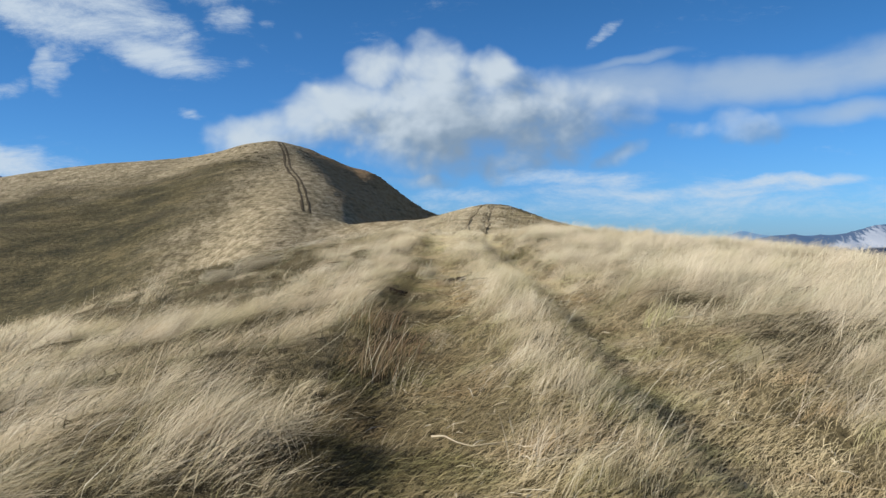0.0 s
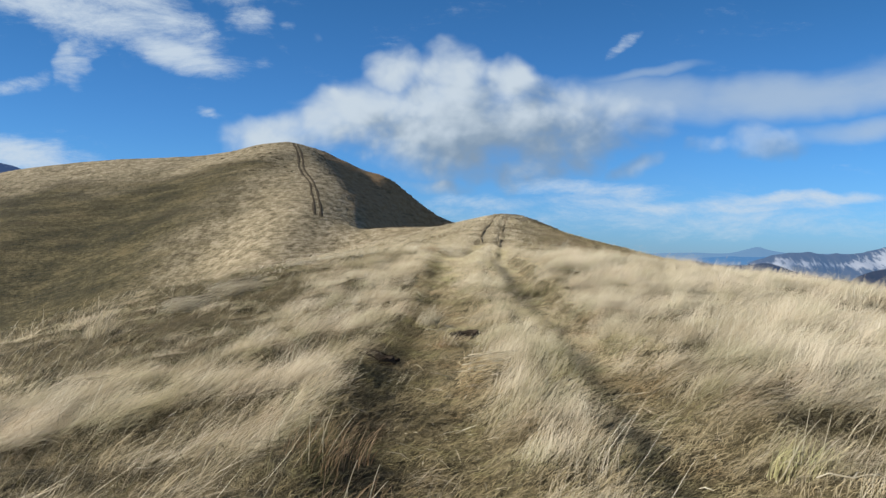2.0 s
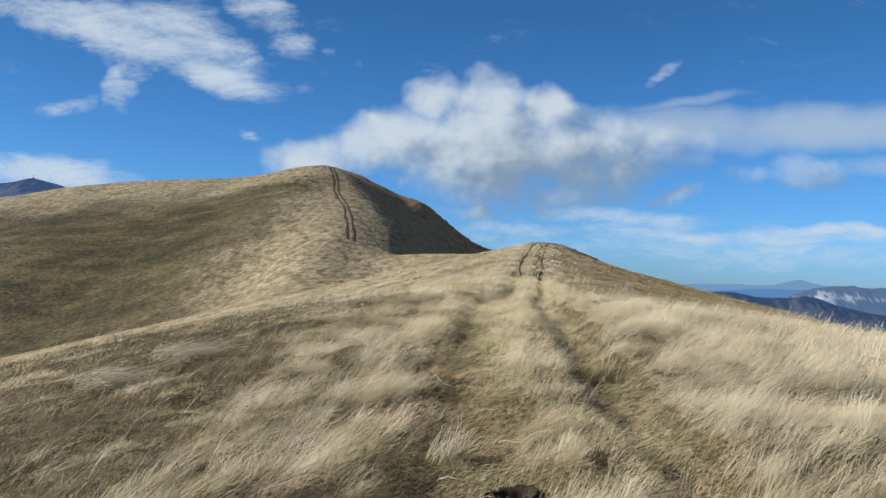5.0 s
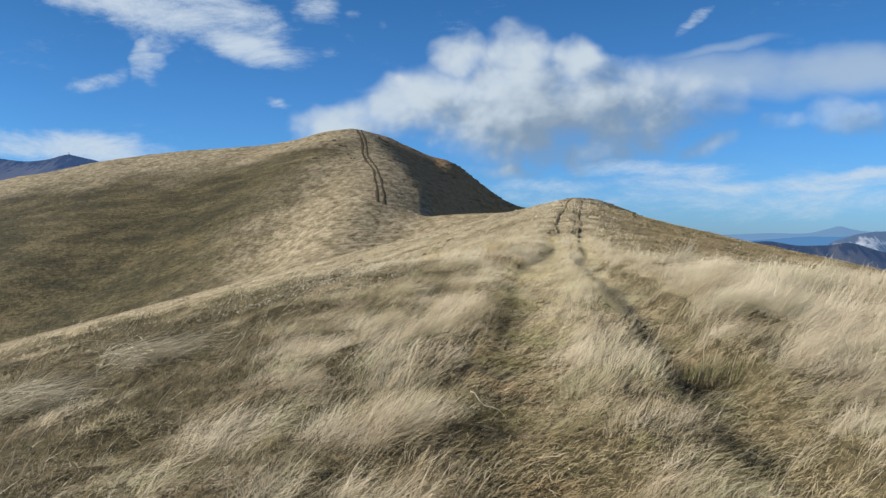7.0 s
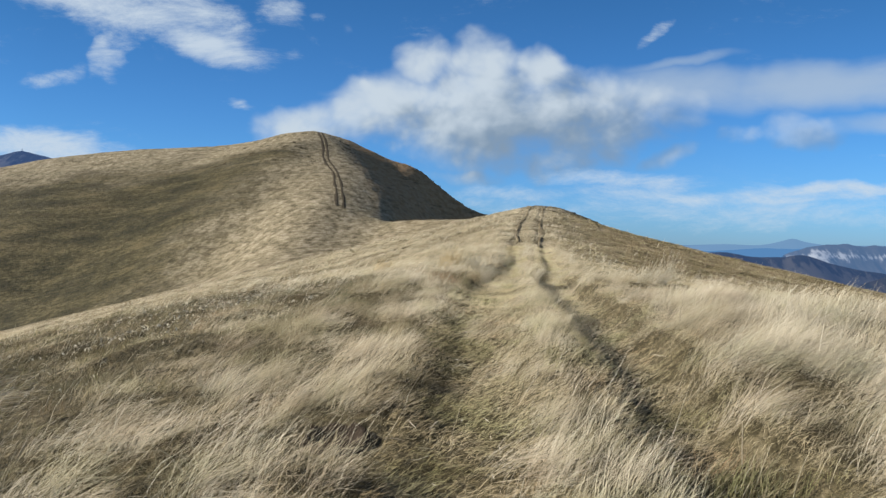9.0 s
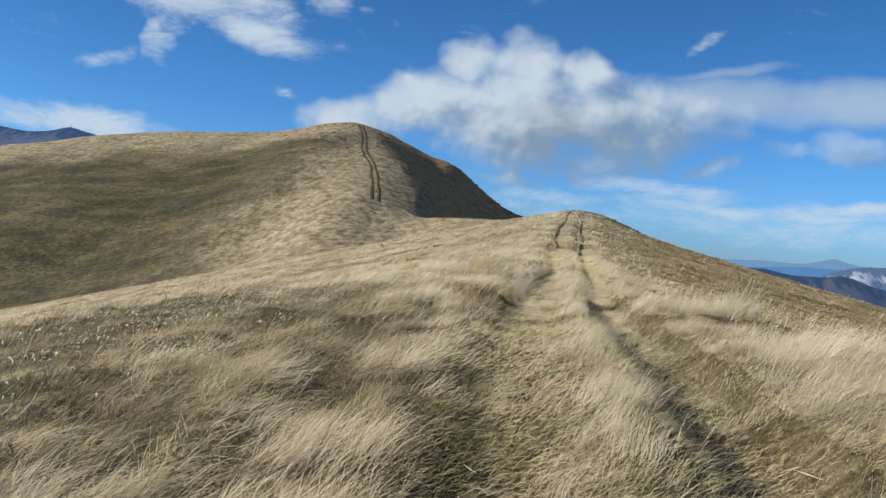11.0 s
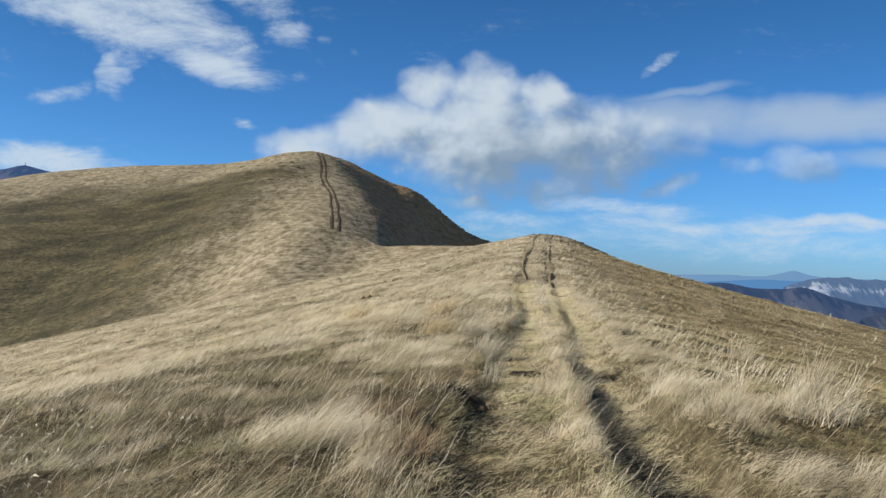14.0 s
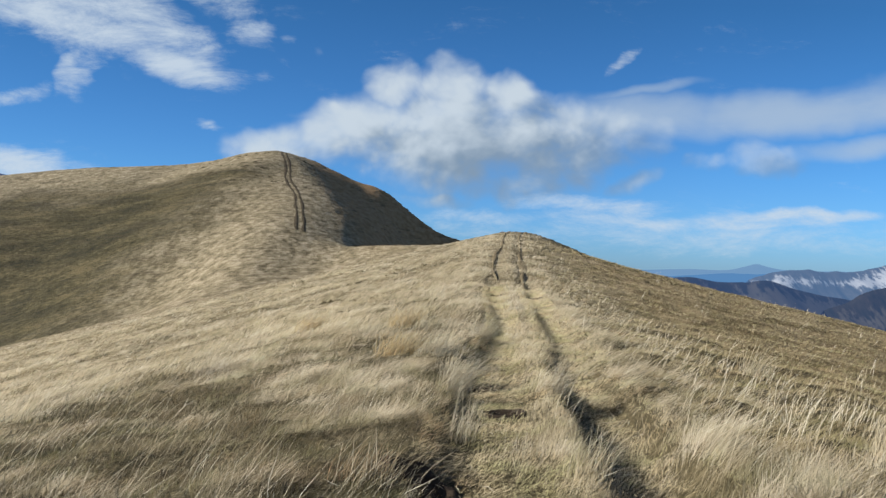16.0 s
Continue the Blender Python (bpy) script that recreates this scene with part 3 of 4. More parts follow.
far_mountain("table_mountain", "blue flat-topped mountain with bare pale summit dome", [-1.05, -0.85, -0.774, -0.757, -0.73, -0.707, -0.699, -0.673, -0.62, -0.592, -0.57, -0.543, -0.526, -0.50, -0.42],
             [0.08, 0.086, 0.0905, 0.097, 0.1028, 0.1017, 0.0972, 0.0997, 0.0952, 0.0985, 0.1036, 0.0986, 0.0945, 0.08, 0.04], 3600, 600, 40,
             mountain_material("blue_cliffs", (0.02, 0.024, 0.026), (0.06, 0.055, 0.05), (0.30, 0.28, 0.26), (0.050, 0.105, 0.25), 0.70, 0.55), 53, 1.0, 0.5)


def mast():
    """The tiny transmitter on the far summit dome."""
    root = new("summit_mast")
    root.location = (-0.566 * 3600, 3596, 0.1036 * 3600 - 3)
    bm = bmesh.new()
    bmesh.ops.create_cone(bm, cap_ends=True, segments=8, radius1=1.6, radius2=0.6, depth=18, matrix=Matrix.Translation((0, 0, 9)))
    me = bpy.data.meshes.new("pole")
    bm.to_mesh(me)
    bm.free()
    me.materials.append(bpy.data.materials["blue_cliffs"])
    pole = new("pole", me)
    pole.parent = root
    bm = bmesh.new()
    bmesh.ops.create_cube(bm, size=1.0, matrix=Matrix.Translation((0, 0, 1.5)) @ Matrix.Diagonal((12, 6, 5, 1)))
    me = bpy.data.meshes.new("hut")
    bm.to_mesh(me)
    bm.free()
    me.materials.append(bpy.data.materials["blue_cliffs"])
    hut = new("hut", me)
    hut.parent = root
    return tagged(root, "tiny transmitter mast on a far mountain top", "mast")


mast()


# ---------------------------------------------------------------- wheel tracks worn up the hill
hill_track = smooth_curve([179, 202, 225, 242, 272, 306], [-25.6, -29.8, -34.8, -39.6, -45.6, -53.6])


def worn_strip(name, line, start, stop, offset, width, patchy, seed, mat, label):
    ys = np.arange(start, stop, 0.8)
    side = np.maximum(width / 2 * (1 + patchy * patch(ys, ys * 0, 3.0, seed)), 0.02)
    centre = line(ys) + offset + 0.2 * patch(ys, ys * 0, 9.0, seed + 1)
    columns = [centre - side, centre - side * 0.4, centre + side * 0.4, centre + side]
    sink = [0.03, 0.10, 0.10, 0.03]
    verts = np.stack([np.stack([c, ys, ground_z(c, ys) + k], 1) for c, k in zip(columns, sink)], 1).reshape(-1, 3)
    ob = mesh_object(name, verts, grid_faces(len(ys), 4), mat)
    return tagged(ob, label, "track", kind="structure")


worn_strip("track_left", hill_track, 180, 305, -0.74, 0.74, 0.45, 81, TRACK_EARTH, "dark eroded wheel track climbing the hill")
worn_strip("track_right", hill_track, 180, 305, 0.74, 0.70, 0.45, 87, TRACK_EARTH, "dark eroded wheel track climbing the hill")
worn_strip("track_left", track_x, 64, 131, -0.85, 0.27, 1.4, 91, WORN_TURF, "patchy dark wheel track over the grassy hump")
worn_strip("track_right", track_x, 60, 131, 0.75, 0.34, 1.3, 95, WORN_TURF, "patchy dark wheel track over the grassy hump")


# ---------------------------------------------------------------- grass
def scatter(count, rng, nearest=4.2, reach=22.0):
    """Places: as many as the eye could tell apart, fewer the farther they lie from the walked line."""
    kept = []
    have = 0
    while have < count:
        m = 300000
        d = nearest * (reach ** rng.random(m))
        angle = rng.uniform(-0.64, 0.60, m)
        stand = np.where(rng.random(m) < 0.84, rng.uniform(-6, 22.9, m), 22.9)
        x, y = -0.2 + d * np.sin(angle), stand + d * np.cos(angle)
        keep = (y > 2.8) & (y < 150)
        x, y = x[keep], y[keep]
        closest = np.maximum(np.hypot(x + 0.2, np.maximum(y - 22.9, 0)), 4.6)
        closest = np.maximum(closest, np.abs(x + 0.2) * 1.7)
        kept.append(np.stack([x, y, closest]))
        have += keep.sum()
    return np.concatenate(kept, 1)[:, :count]


def blades(name, x, y, length, width, lean0, lean1, heading, tone, mat, lift=0.0, twist=0.9):
    """One mesh of many bent blades: each tapers from its bend to the root and to the tip. lean0, lean1: from upright, at the root and at the tip."""
    count = len(x)
    z = ground_z(x, y) - 0.01 + lift
    cx, cy = np.sin(heading), np.cos(heading)
    l1, l2 = 0.48 * length, 0.52 * length
    base = np.stack([x, y, z], 1)
    mid = base + np.stack([cx * np.sin(lean0) * l1, cy * np.sin(lean0) * l1, np.cos(lean0) * l1], 1)
    tip = mid + np.stack([cx * np.sin(lean1) * l2, cy * np.sin(lean1) * l2, np.cos(lean1) * l2], 1)
    # blades are turned at random about their own run, so that some show their flat side
    turn = rng.uniform(-twist, twist, count)
    side = np.stack([cy * np.cos(turn), -cx * np.cos(turn), np.sin(turn)], 1) * (width / 2)[:, None]
    verts = np.stack([base, mid + side, mid - side, tip], 1).reshape(-1, 3)
    k = np.arange(count) * 4
    tris = np.stack([np.stack([k, k + 1, k + 2], 1), np.stack([k + 2, k + 1, k + 3], 1)], 1).reshape(-1, 3)
    ob = mesh_object(name, verts, tris, mat)
    layer = ob.data.attributes.new("tone", "FLOAT", "POINT")
    layer.data.foreach_set("value", np.repeat(tone, 4).astype(np.float32))
    # the nap: how the combed surface faces, blade by blade
    nap = []
    for lean in (lean0, 0.5 * (lean0 + lean1), 0.5 * (lean0 + lean1), lean1):
        nap.append(np.stack([-0.7 * cx * np.cos(lean), -0.7 * cy * np.cos(lean), 0.7 * np.sin(lean) + 0.3], 1))
    nap = np.stack(nap, 1).reshape(-1, 3)
    nap /= np.linalg.norm(nap, axis=1)[:, None]
    layer = ob.data.attributes.new("nap", "FLOAT_VECTOR", "POINT")
    layer.data.foreach_set("vector", nap.astype(np.float32).ravel())
    return ob


def in_lane(x, y, over=0.0):
    """1 in the wheel ruts, 0 outside, fading out far ahead; over: how far the grass beside them hangs in from the west."""
    u = off_track(x, y)
    u = u + 0.05 * patch(y, y * 0, 4.0, 3) + 0.09 * patch(x, y, 0.55, 8) + 0.06 * patch(x, y, 1.3, 9)
    strip = right_inner(y) - left_inner(y)
    lane = between(u, left_outer(y) - over, left_inner(y), 0.04) + between(u, right_inner(y) - np.minimum(over, 0.45 * strip), right_outer(y), 0.04)
    return np.clip(lane, 0, 1) * np.clip((135 - y) / 30, 0, 1)


def brown_patch(x, y):
    """0 where straw grass stands thick, 1 where brown low growth shows: mostly on the western shoulder."""
    u = off_track(x, y)
    shoulder = np.clip((-u - 2.4) / 1.4, 0, 1) * np.clip((y - 17) / 4, 0, 1) * np.clip((35 - y - 0.2 * u) / 4, 0, 1)
    lee = np.clip((u - 1.9) / 2.4, 0, 1) * np.clip((y - 20) / 6, 0, 1)
    streak = rough(x * 0.35, y, 1.6, 135)
    pale = np.clip((u + 1.3) / 0.6, 0, 1) * np.clip((25 - y) / 5, 0, 1)
    outer = np.clip((-u - 3.2) / 1.4, 0, 1) * np.clip((u + 8.0) / 1.5, 0, 1) * np.clip((y - 10) / 3, 0, 1) * np.clip((35 - y) / 4, 0, 1)
    verge = np.exp(-((u + 1.45) / 0.35) ** 2) * np.clip((10 - y) / 3, 0, 1)
    hump = 0.55 * np.clip(1.3 - ((x - 17.8) / 4.5) ** 2 - ((y - 104) / 20) ** 2, 0, 1)
    # the first term adds brown growth in place of a verge hollow's shade
    field = 0.6 * np.exp(-((u + 1.6) / 0.5) ** 2 - ((y - 28) / 1.6) ** 2) + 0.10 * np.clip(-u - 1.6, 0, 1) * np.clip((10 - y) / 3, 0, 1) + 0.10 * np.clip((-u - 1.6) / 1.0, 0, 1) + 0.20 * verge + (0.18 + 0.34 * np.clip((y - 24) / 2, 0, 1)) * shoulder + 0.55 * outer - 0.46 * pale + 0.42 * lee + hump + 0.32 * rough(x, y, 1.7, 131) + 0.36 * rough(x * 0.6, y, 0.5, 133) + 0.45 * lee * streak
    t = np.clip((field - 0.03) / 0.30, 0, 1)
    return t * t * (3 - 2 * t)


def bare(x, y):
    """True inside a hole, where nothing grows."""
    inside = np.zeros(len(x), bool)
    for px, py, radius, _ in PITS:
        inside |= ((x - px) / 1.2) ** 2 + (y - py + 0.06) ** 2 < (0.95 * radius) ** 2
    return inside


# round the tufts that stand out the long grass is thin: place, radius
OPEN = [(-0.05, 13.2, 0.5), (-3.8, 18.2, 0.85), (-4.4, 17.0, 0.65), (-0.65, 17.3, 0.42), (2.0, 17.1, 0.45), (-3.38, 46.5, 0.9), (-0.38, 42.4, 0.85), (-0.28, 36.7, 0.7), (0.32, 36.3, 0.7),
        (0.80, 34.9, 0.5), (0.72, 33.4, 0.45), (1.55, 40.1, 0.6), (2.02, 33.3, 0.4), (3.72, 27.6, 0.5), (0.46, 9.5, 0.3)]


def opened(x, y):
    near = np.zeros(len(x), bool)
    for px, py, radius in OPEN:
        near |= (x - px) ** 2 + (y - py) ** 2 < radius ** 2
    return near


def turfy(x, y):
    """1 on the slope that falls away east of the track, where short turf grows and long grass is sparse."""
    u = off_track(x, y)
    return np.clip((u - 1.1 + 0.5 * patch(x, y, 1.4, 151)) / 0.9, 0, 1) * np.clip((y - 24 - 0.6 * np.clip(u - 1.5, 0, 4) + 1.5 * patch(x, y, 2.0, 152)) / 2.5, 0, 1)


def wind(x, y):
    """The way the grass is combed: mostly to the east, in swirls."""
    return radians(78) + 0.5 * rough(x, y, 2.4, 71) + 0.5 * patch(x, y, 0.6, 72)


rng = np.random.default_rng(7)

# long grass grows in tussocks whose blades lie over together
TUSSOCKS, EACH = 100000, 24
tx, ty, td = scatter(TUSSOCKS, rng)
lane = in_lane(tx, ty, 0.24)
lock = rough(tx * 0.7, ty, 0.38, 67, 2)
wisp = 0.55 * lock + 0.50 * patch(tx * 0.8, ty, 0.20, 68) + 0.35 * rough(tx, ty, 1.3, 61)
full = 0.5 + 0.5 * (0.6 * rough(tx, ty, 1.3, 61) + 0.75 * lock)
u = off_track(tx, ty)
low = np.clip((u - 1.1) / 0.3, 0, 1) * np.clip((2.1 + 0.5 * patch(ty, 0 * ty, 3.0, 15) - u) / 0.6, 0, 1) * np.clip((45 - ty) / 10, 0, 1)
heathy = brown_patch(tx, ty)
pits = np.clip(rough(tx * 0.35, ty, 2.0, 141) - 0.22, 0, 1) * np.clip((td - 14) / 15, 0, 1)
full = np.clip(full - 0.42 * heathy - 2.2 * pits, 0, 1.2)
edge = np.clip((u + 2.0) / 0.5, 0, 1) * (u < -0.9)
shaggy = np.clip((-off_track(tx, ty) - 1.5) / 0.8, 0, 1) * np.clip((ty - 9) / 4, 0, 1) * np.clip((42 - ty) / 6, 0, 1)
keep = (rng.random(TUSSOCKS) > 0.3 * shaggy) & ~(opened(tx, ty) & (rng.random(TUSSOCKS) < 0.9)) & ~bare(tx, ty) & (rng.random(TUSSOCKS) > lane * 0.97) & (rng.random(TUSSOCKS) < sigmoid(8 * (wisp + 0.16 - 0.40 * heathy - 0.08 * (u < -1.5) + 0.14 * (u > 1.7) * (ty < 26))) * (1 - 0.3 * low) * (1 - 0.86 * turfy(tx, ty)))
tx, ty, td, full, low, heathy, edge, lock, wisp, shaggy = tx[keep], ty[keep], td[keep], full[keep], low[keep], heathy[keep], edge[keep], lock[keep], wisp[keep], shaggy[keep]
count = len(tx)
size = np.maximum(td / 5, 1)
spot = lambda v: np.repeat(v, EACH)
spread = 0.065 * size ** 0.75
strip = np.exp(-(off_track(tx, ty) / 0.42) ** 4)
worn = np.clip((ty - 24) / 3, 0, 1) * np.clip((36 - ty) / 3, 0, 1)
bx = spot(tx) + rng.normal(0, 1, count * EACH) * spot(spread)
by = spot(ty) + rng.normal(0, 1, count * EACH) * spot(spread)
length = spot((0.27 + 0.30 * full) * (1 - 0.3 * low) * (1 - np.where(ty < 22, 0.3, 0.55) * edge) * (1 - 0.25 * shaggy) * (1 - 0.3 * np.clip((off_track(tx, ty) - 2.4) / 2, 0, 1) * np.clip((ty - 22) / 7, 0, 1)) * (1 - 0.35 * heathy) * (1 - 0.4 * turfy(tx, ty)) * (1 - (0.48 + 0.12 * worn) * strip) * rng.uniform(0.75, 1.25, count)) * rng.uniform(0.6, 1.2, count * EACH)
width = 0.0026 * spot(size ** 0.9) * rng.uniform(0.7, 1.5, count * EACH)
heading = spot(wind(tx, ty) + rng.normal(0, 0.42, count) * (1 + 0.4 * shaggy)) + rng.normal(0, 1, count * EACH) * spot(0.30 + 0.22 * shaggy)
slope = np.clip((off_track(tx, ty) - 2.4) / 2, 0, 1) * np.clip((ty - 22) / 7, 0, 1)
west = np.clip((-off_track(tx, ty) - 1.6) / 0.8, 0, 1)
lie = spot(np.clip(0.86 + 0.06 * west + 0.42 * slope - 0.38 * strip - 0.2 * edge + 0.25 * rough(tx, ty, 3.1, 77) + rng.normal(0, 0.20, count), 0.1, 1.2))
lean0 = np.clip(lie + rng.normal(0, 0.16, count * EACH), 0.05, 1.2)
lean1 = np.clip(lean0 + rng.uniform(0.10, 0.55, count * EACH), 0.2, 1.6)
tone = np.clip(spot(0.34 - 0.05 * west + 0.07 * np.clip((25 - ty) / 3, 0, 1) + 0.25 * shaggy * lock - 0.04 * shaggy + 0.30 * full + 0.55 * wisp - 0.05 * low - 0.15 * heathy + 0.03 * strip * np.clip((25 - ty) / 4, 0, 1) - 0.16 * strip * np.clip((ty - 25) / 3, 0, 1) * np.clip((36 - ty) / 3, 0, 1) + 0.25 * np.clip((off_track(tx, ty) - 1.7) / 0.6, 0, 1) * np.clip((27 - ty) / 4, 0, 1) - 0.14 * slope + rng.normal(0, 0.13, count)) + rng.normal(0, 0.10, count * EACH), 0, 1)
grass = blades("long_grass", bx, by, length, width, lean0, lean1, heading, tone, LONG)
tagged(grass, "long dry straw-coloured grass combed over by the wind", "grass", kind="stuff")

# withered undergrowth between the tussocks, its colour darkened for the shade in the gaps
UNDER = 300000
bx, by, bd = scatter(UNDER, rng)
size = np.maximum(bd / 5, 1)
lane = in_lane(bx, by)
keep = ~bare(bx, by) & (rng.random(UNDER) > lane * 0.9) & (rng.random(UNDER) < (0.35 + brown_patch(bx, by)) * (1 - 0.85 * turfy(bx, by)))
bx, by, size = bx[keep], by[keep], size[keep]
count = len(bx)
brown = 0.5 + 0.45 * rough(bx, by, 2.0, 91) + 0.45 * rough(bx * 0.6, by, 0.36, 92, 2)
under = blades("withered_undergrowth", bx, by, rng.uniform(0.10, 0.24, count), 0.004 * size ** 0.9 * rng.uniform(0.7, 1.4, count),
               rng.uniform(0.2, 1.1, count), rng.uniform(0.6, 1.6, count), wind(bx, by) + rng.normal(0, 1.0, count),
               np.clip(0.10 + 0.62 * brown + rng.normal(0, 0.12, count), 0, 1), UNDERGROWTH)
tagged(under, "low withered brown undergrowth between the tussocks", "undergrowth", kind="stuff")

# short trodden grass in the ruts
SHORT = 190000
along = 3 + 57 * rng.random(SHORT) ** 1.6
west_rut = rng.random(SHORT) < 0.5
inner, outer = np.where(west_rut, left_inner(along), right_inner(along)), np.where(west_rut, left_outer(along) - 0.1, right_outer(along) + 0.25)
u = inner + (outer - inner) * rng.uniform(-0.28, 1.05, SHORT)
bx, by = track_x(along) + u, along
free = ~bare(bx, by)
bx, by, u, west_rut = bx[free], by[free], u[free], west_rut[free]
SHORT = len(bx)
size = np.maximum((by - 22.9) / 5, 1)
green = 0.5 + 0.5 * rough(bx, by, 0.9, 95) + 0.3 * rough(bx * 0.5, by, 0.25, 96, 2)
# shadows of the near west rut are toned in; elsewhere trodden grass is paler
trodden = -0.06 * west_rut * np.clip((14 - by) / 2, 0, 1) + 0.12 * np.clip((by - 13) / 3, 0, 1) + 0.10 * np.clip((by - 20) / 2, 0, 1) + np.where(west_rut, 0.22 * np.clip((u + 1.1) / 0.6, -0.6, 1), 0.24)
short = blades("rut_grass", bx, by, rng.uniform(0.05, 0.17, SHORT) * (0.8 + 0.5 * green), 0.0032 * size ** 0.9 * rng.uniform(0.7, 1.4, SHORT),
               rng.uniform(0.5, 1.3, SHORT), rng.uniform(1.0, 1.65, SHORT), wind(bx, by) + rng.normal(0, 0.6, SHORT),
               np.clip(0.08 + trodden + 0.62 * green + rng.normal(0, 0.12, SHORT), 0, 1), TURF)
tagged(short, "short trodden olive and straw grass in the wheel ruts", "grass", kind="stuff")

# short matted turf on the falling slope
MATS = 310000
bx, by, bd = scatter(MATS, rng)
keep = rng.random(MATS) < turfy(bx, by) * (1 - in_lane(bx, by))
bx, by, bd = bx[keep], by[keep], bd[keep]
count = len(bx)
mat = 0.5 + 0.42 * rough(bx * 0.6, by, 0.8, 161) + 0.35 * rough(bx * 0.6, by, 3.0, 162)
turf = blades("slope_turf", bx, by, rng.uniform(0.09, 0.22, count), 0.0042 * np.maximum(bd / 5, 1) ** 0.9 * rng.uniform(0.7, 1.4, count),
              rng.uniform(0.5, 1.2, count), rng.uniform(1.0, 1.6, count), wind(bx, by) + rng.normal(0, 0.6, count),
              np.clip(0.12 + 0.55 * mat + rng.normal(0, 0.12, count), 0, 1), TURF)
tagged(turf, "short tan and olive turf on the falling slope", "grass", kind="stuff")

# dead leaves and broken straw lying in the ruts
LITTER = 1500
along = 3 + 45 * rng.random(LITTER) ** 1.4
bx, by = track_x(along) + np.where(rng.random(LITTER) < 0.5, -0.74, 0.84) + rng.normal(0, 0.24, LITTER), along
size = np.maximum((by - 22.9) / 5, 1)
litter = blades("rut_litter", bx, by, rng.uniform(0.04, 0.22, LITTER), 0.0045 * size ** 0.9 * rng.uniform(0.6, 1.6, LITTER), rng.uniform(1.0, 1.6, LITTER),
                rng.uniform(1.2, 1.8, LITTER), rng.uniform(0, 6.28, LITTER), rng.uniform(0.1, 1, LITTER), STEM, 0.06)
tagged(litter, "dead pale leaves and broken straw in the wheel ruts", "leaves", kind="stuff")

# pale stems standing out of the grass
STEMS = 26000
bx, by, bd = scatter(STEMS, rng)
keep = (in_lane(bx, by) < 0.3) & (0.5 + 0.5 * rough(bx, by, 1.7, 99) + 0.25 * (off_track(bx, by) > 2) > rng.uniform(0.3, 0.9, STEMS)) & ((off_track(bx, by) < 4) | (by < 28) | (rng.random(STEMS) < 0.12))
bx, by, bd = bx[keep], by[keep], bd[keep]
count = len(bx)
stems = blades("straw_stems", bx, by, rng.uniform(0.32, 0.62, count), 0.0036 * np.maximum(bd / 5, 1) ** 0.9, rng.uniform(0.25, 0.95, count),
               rng.uniform(0.4, 1.1, count), wind(bx, by) + rng.normal(0, 0.35, count), rng.uniform(0.2, 1, count), STEM)
tagged(stems, "sparse pale straw stems above the grass", "stems", kind="stuff")

# tussocks of the far slopes: low leaning domes, coloured as the land they stand on
def domes(name, x, y, radius, rise, lean, mat):
    """One mesh of many small mounds, each five-sided, its top pushed over by the wind."""
    count = len(x)
    turn = rng.uniform(0, 6.28, count)
    ring = []
    for k in range(5):
        a = turn + k * 2 * np.pi / 5
        px, py = x + radius * np.cos(a) * rng.uniform(0.7, 1.3, count), y + radius * np.sin(a) * rng.uniform(0.6, 1.1, count)
        ring.append(np.stack([px, py, ground_z(px, py) - 0.05], 1))
    top = np.stack([x + lean * radius, y, ground_z(x, y) + rise], 1)
    verts = np.stack([top] + ring, 1).reshape(-1, 3)
    base = np.arange(count) * 6
    tris = np.stack([np.stack([base, base + 1 + k, base + 1 + (k + 1) % 5], 1) for k in range(5)], 1).reshape(-1, 3)
    return mesh_object(name, verts, tris, mat)


FAR = 90000
d = 42 * (7.6 ** rng.random(FAR))
angle = rng.uniform(-1.0, 0.62, FAR)
bx, by = -0.2 + d * np.sin(angle), 20 + d * np.cos(angle)
keep = (by < 318) & (by > 58) & (in_lane(bx, by) < 0.3) & (rough(bx, by, 3.5, 155) > rng.uniform(-0.9, 0.5, FAR)) & ((bx < 3 + 0.08 * by) | (by > 140) | (rng.random(FAR) < 0.12)) & (np.abs(bx - np.where(by > 178, hill_track(by), 999)) > 2.2)
bx, by, d = bx[keep], by[keep], d[keep]
count = len(bx)
girth = (0.16 + 0.0022 * d) * rng.uniform(0.6, 1.5, count)
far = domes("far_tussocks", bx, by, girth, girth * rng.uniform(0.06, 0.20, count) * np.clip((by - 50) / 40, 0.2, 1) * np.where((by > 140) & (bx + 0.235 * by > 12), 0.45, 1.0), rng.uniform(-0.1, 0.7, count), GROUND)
tagged(far, "dry tussocks on the distant slopes", "grass", kind="stuff")


# dark mounds added in place of the small shaded hollows and steps of the slopes
HOLLOW_SHADE = soil_material("shade_mounds", (0.022, 0.019, 0.009), (0.085, 0.066, 0.034))
cx = np.r_[rng.uniform(-78, -38, 30), rng.uniform(-15, 0, 34)]
cy = np.r_[rng.uniform(238, 300, 30), rng.uniform(52, 112, 34)]
girth = np.r_[rng.uniform(0.4, 1.1, 30), rng.uniform(0.16, 0.42, 34)]
cx, cy, girth = np.repeat(cx, 5), np.repeat(cy, 5), np.repeat(girth, 5)
cx, cy, girth = cx + girth * rng.normal(0, 1.6, len(cx)), cy + girth * rng.normal(0, 0.3, len(cx)), girth * rng.uniform(0.5, 1.1, len(cx))
dark_mounds = domes("shade_mounds", cx, cy, girth, girth * rng.uniform(0.25, 0.5, len(cx)), rng.uniform(-0.3, 0.3, len(cx)), HOLLOW_SHADE)
tagged(dark_mounds, "small dark mounds standing for shaded hollows on the grassy slopes", "heath", kind="stuff")


# ---------------------------------------------------------------- single things in the grass
def height(x, y):
    return float(ground_z(np.array([x]), np.array([y]))[0])


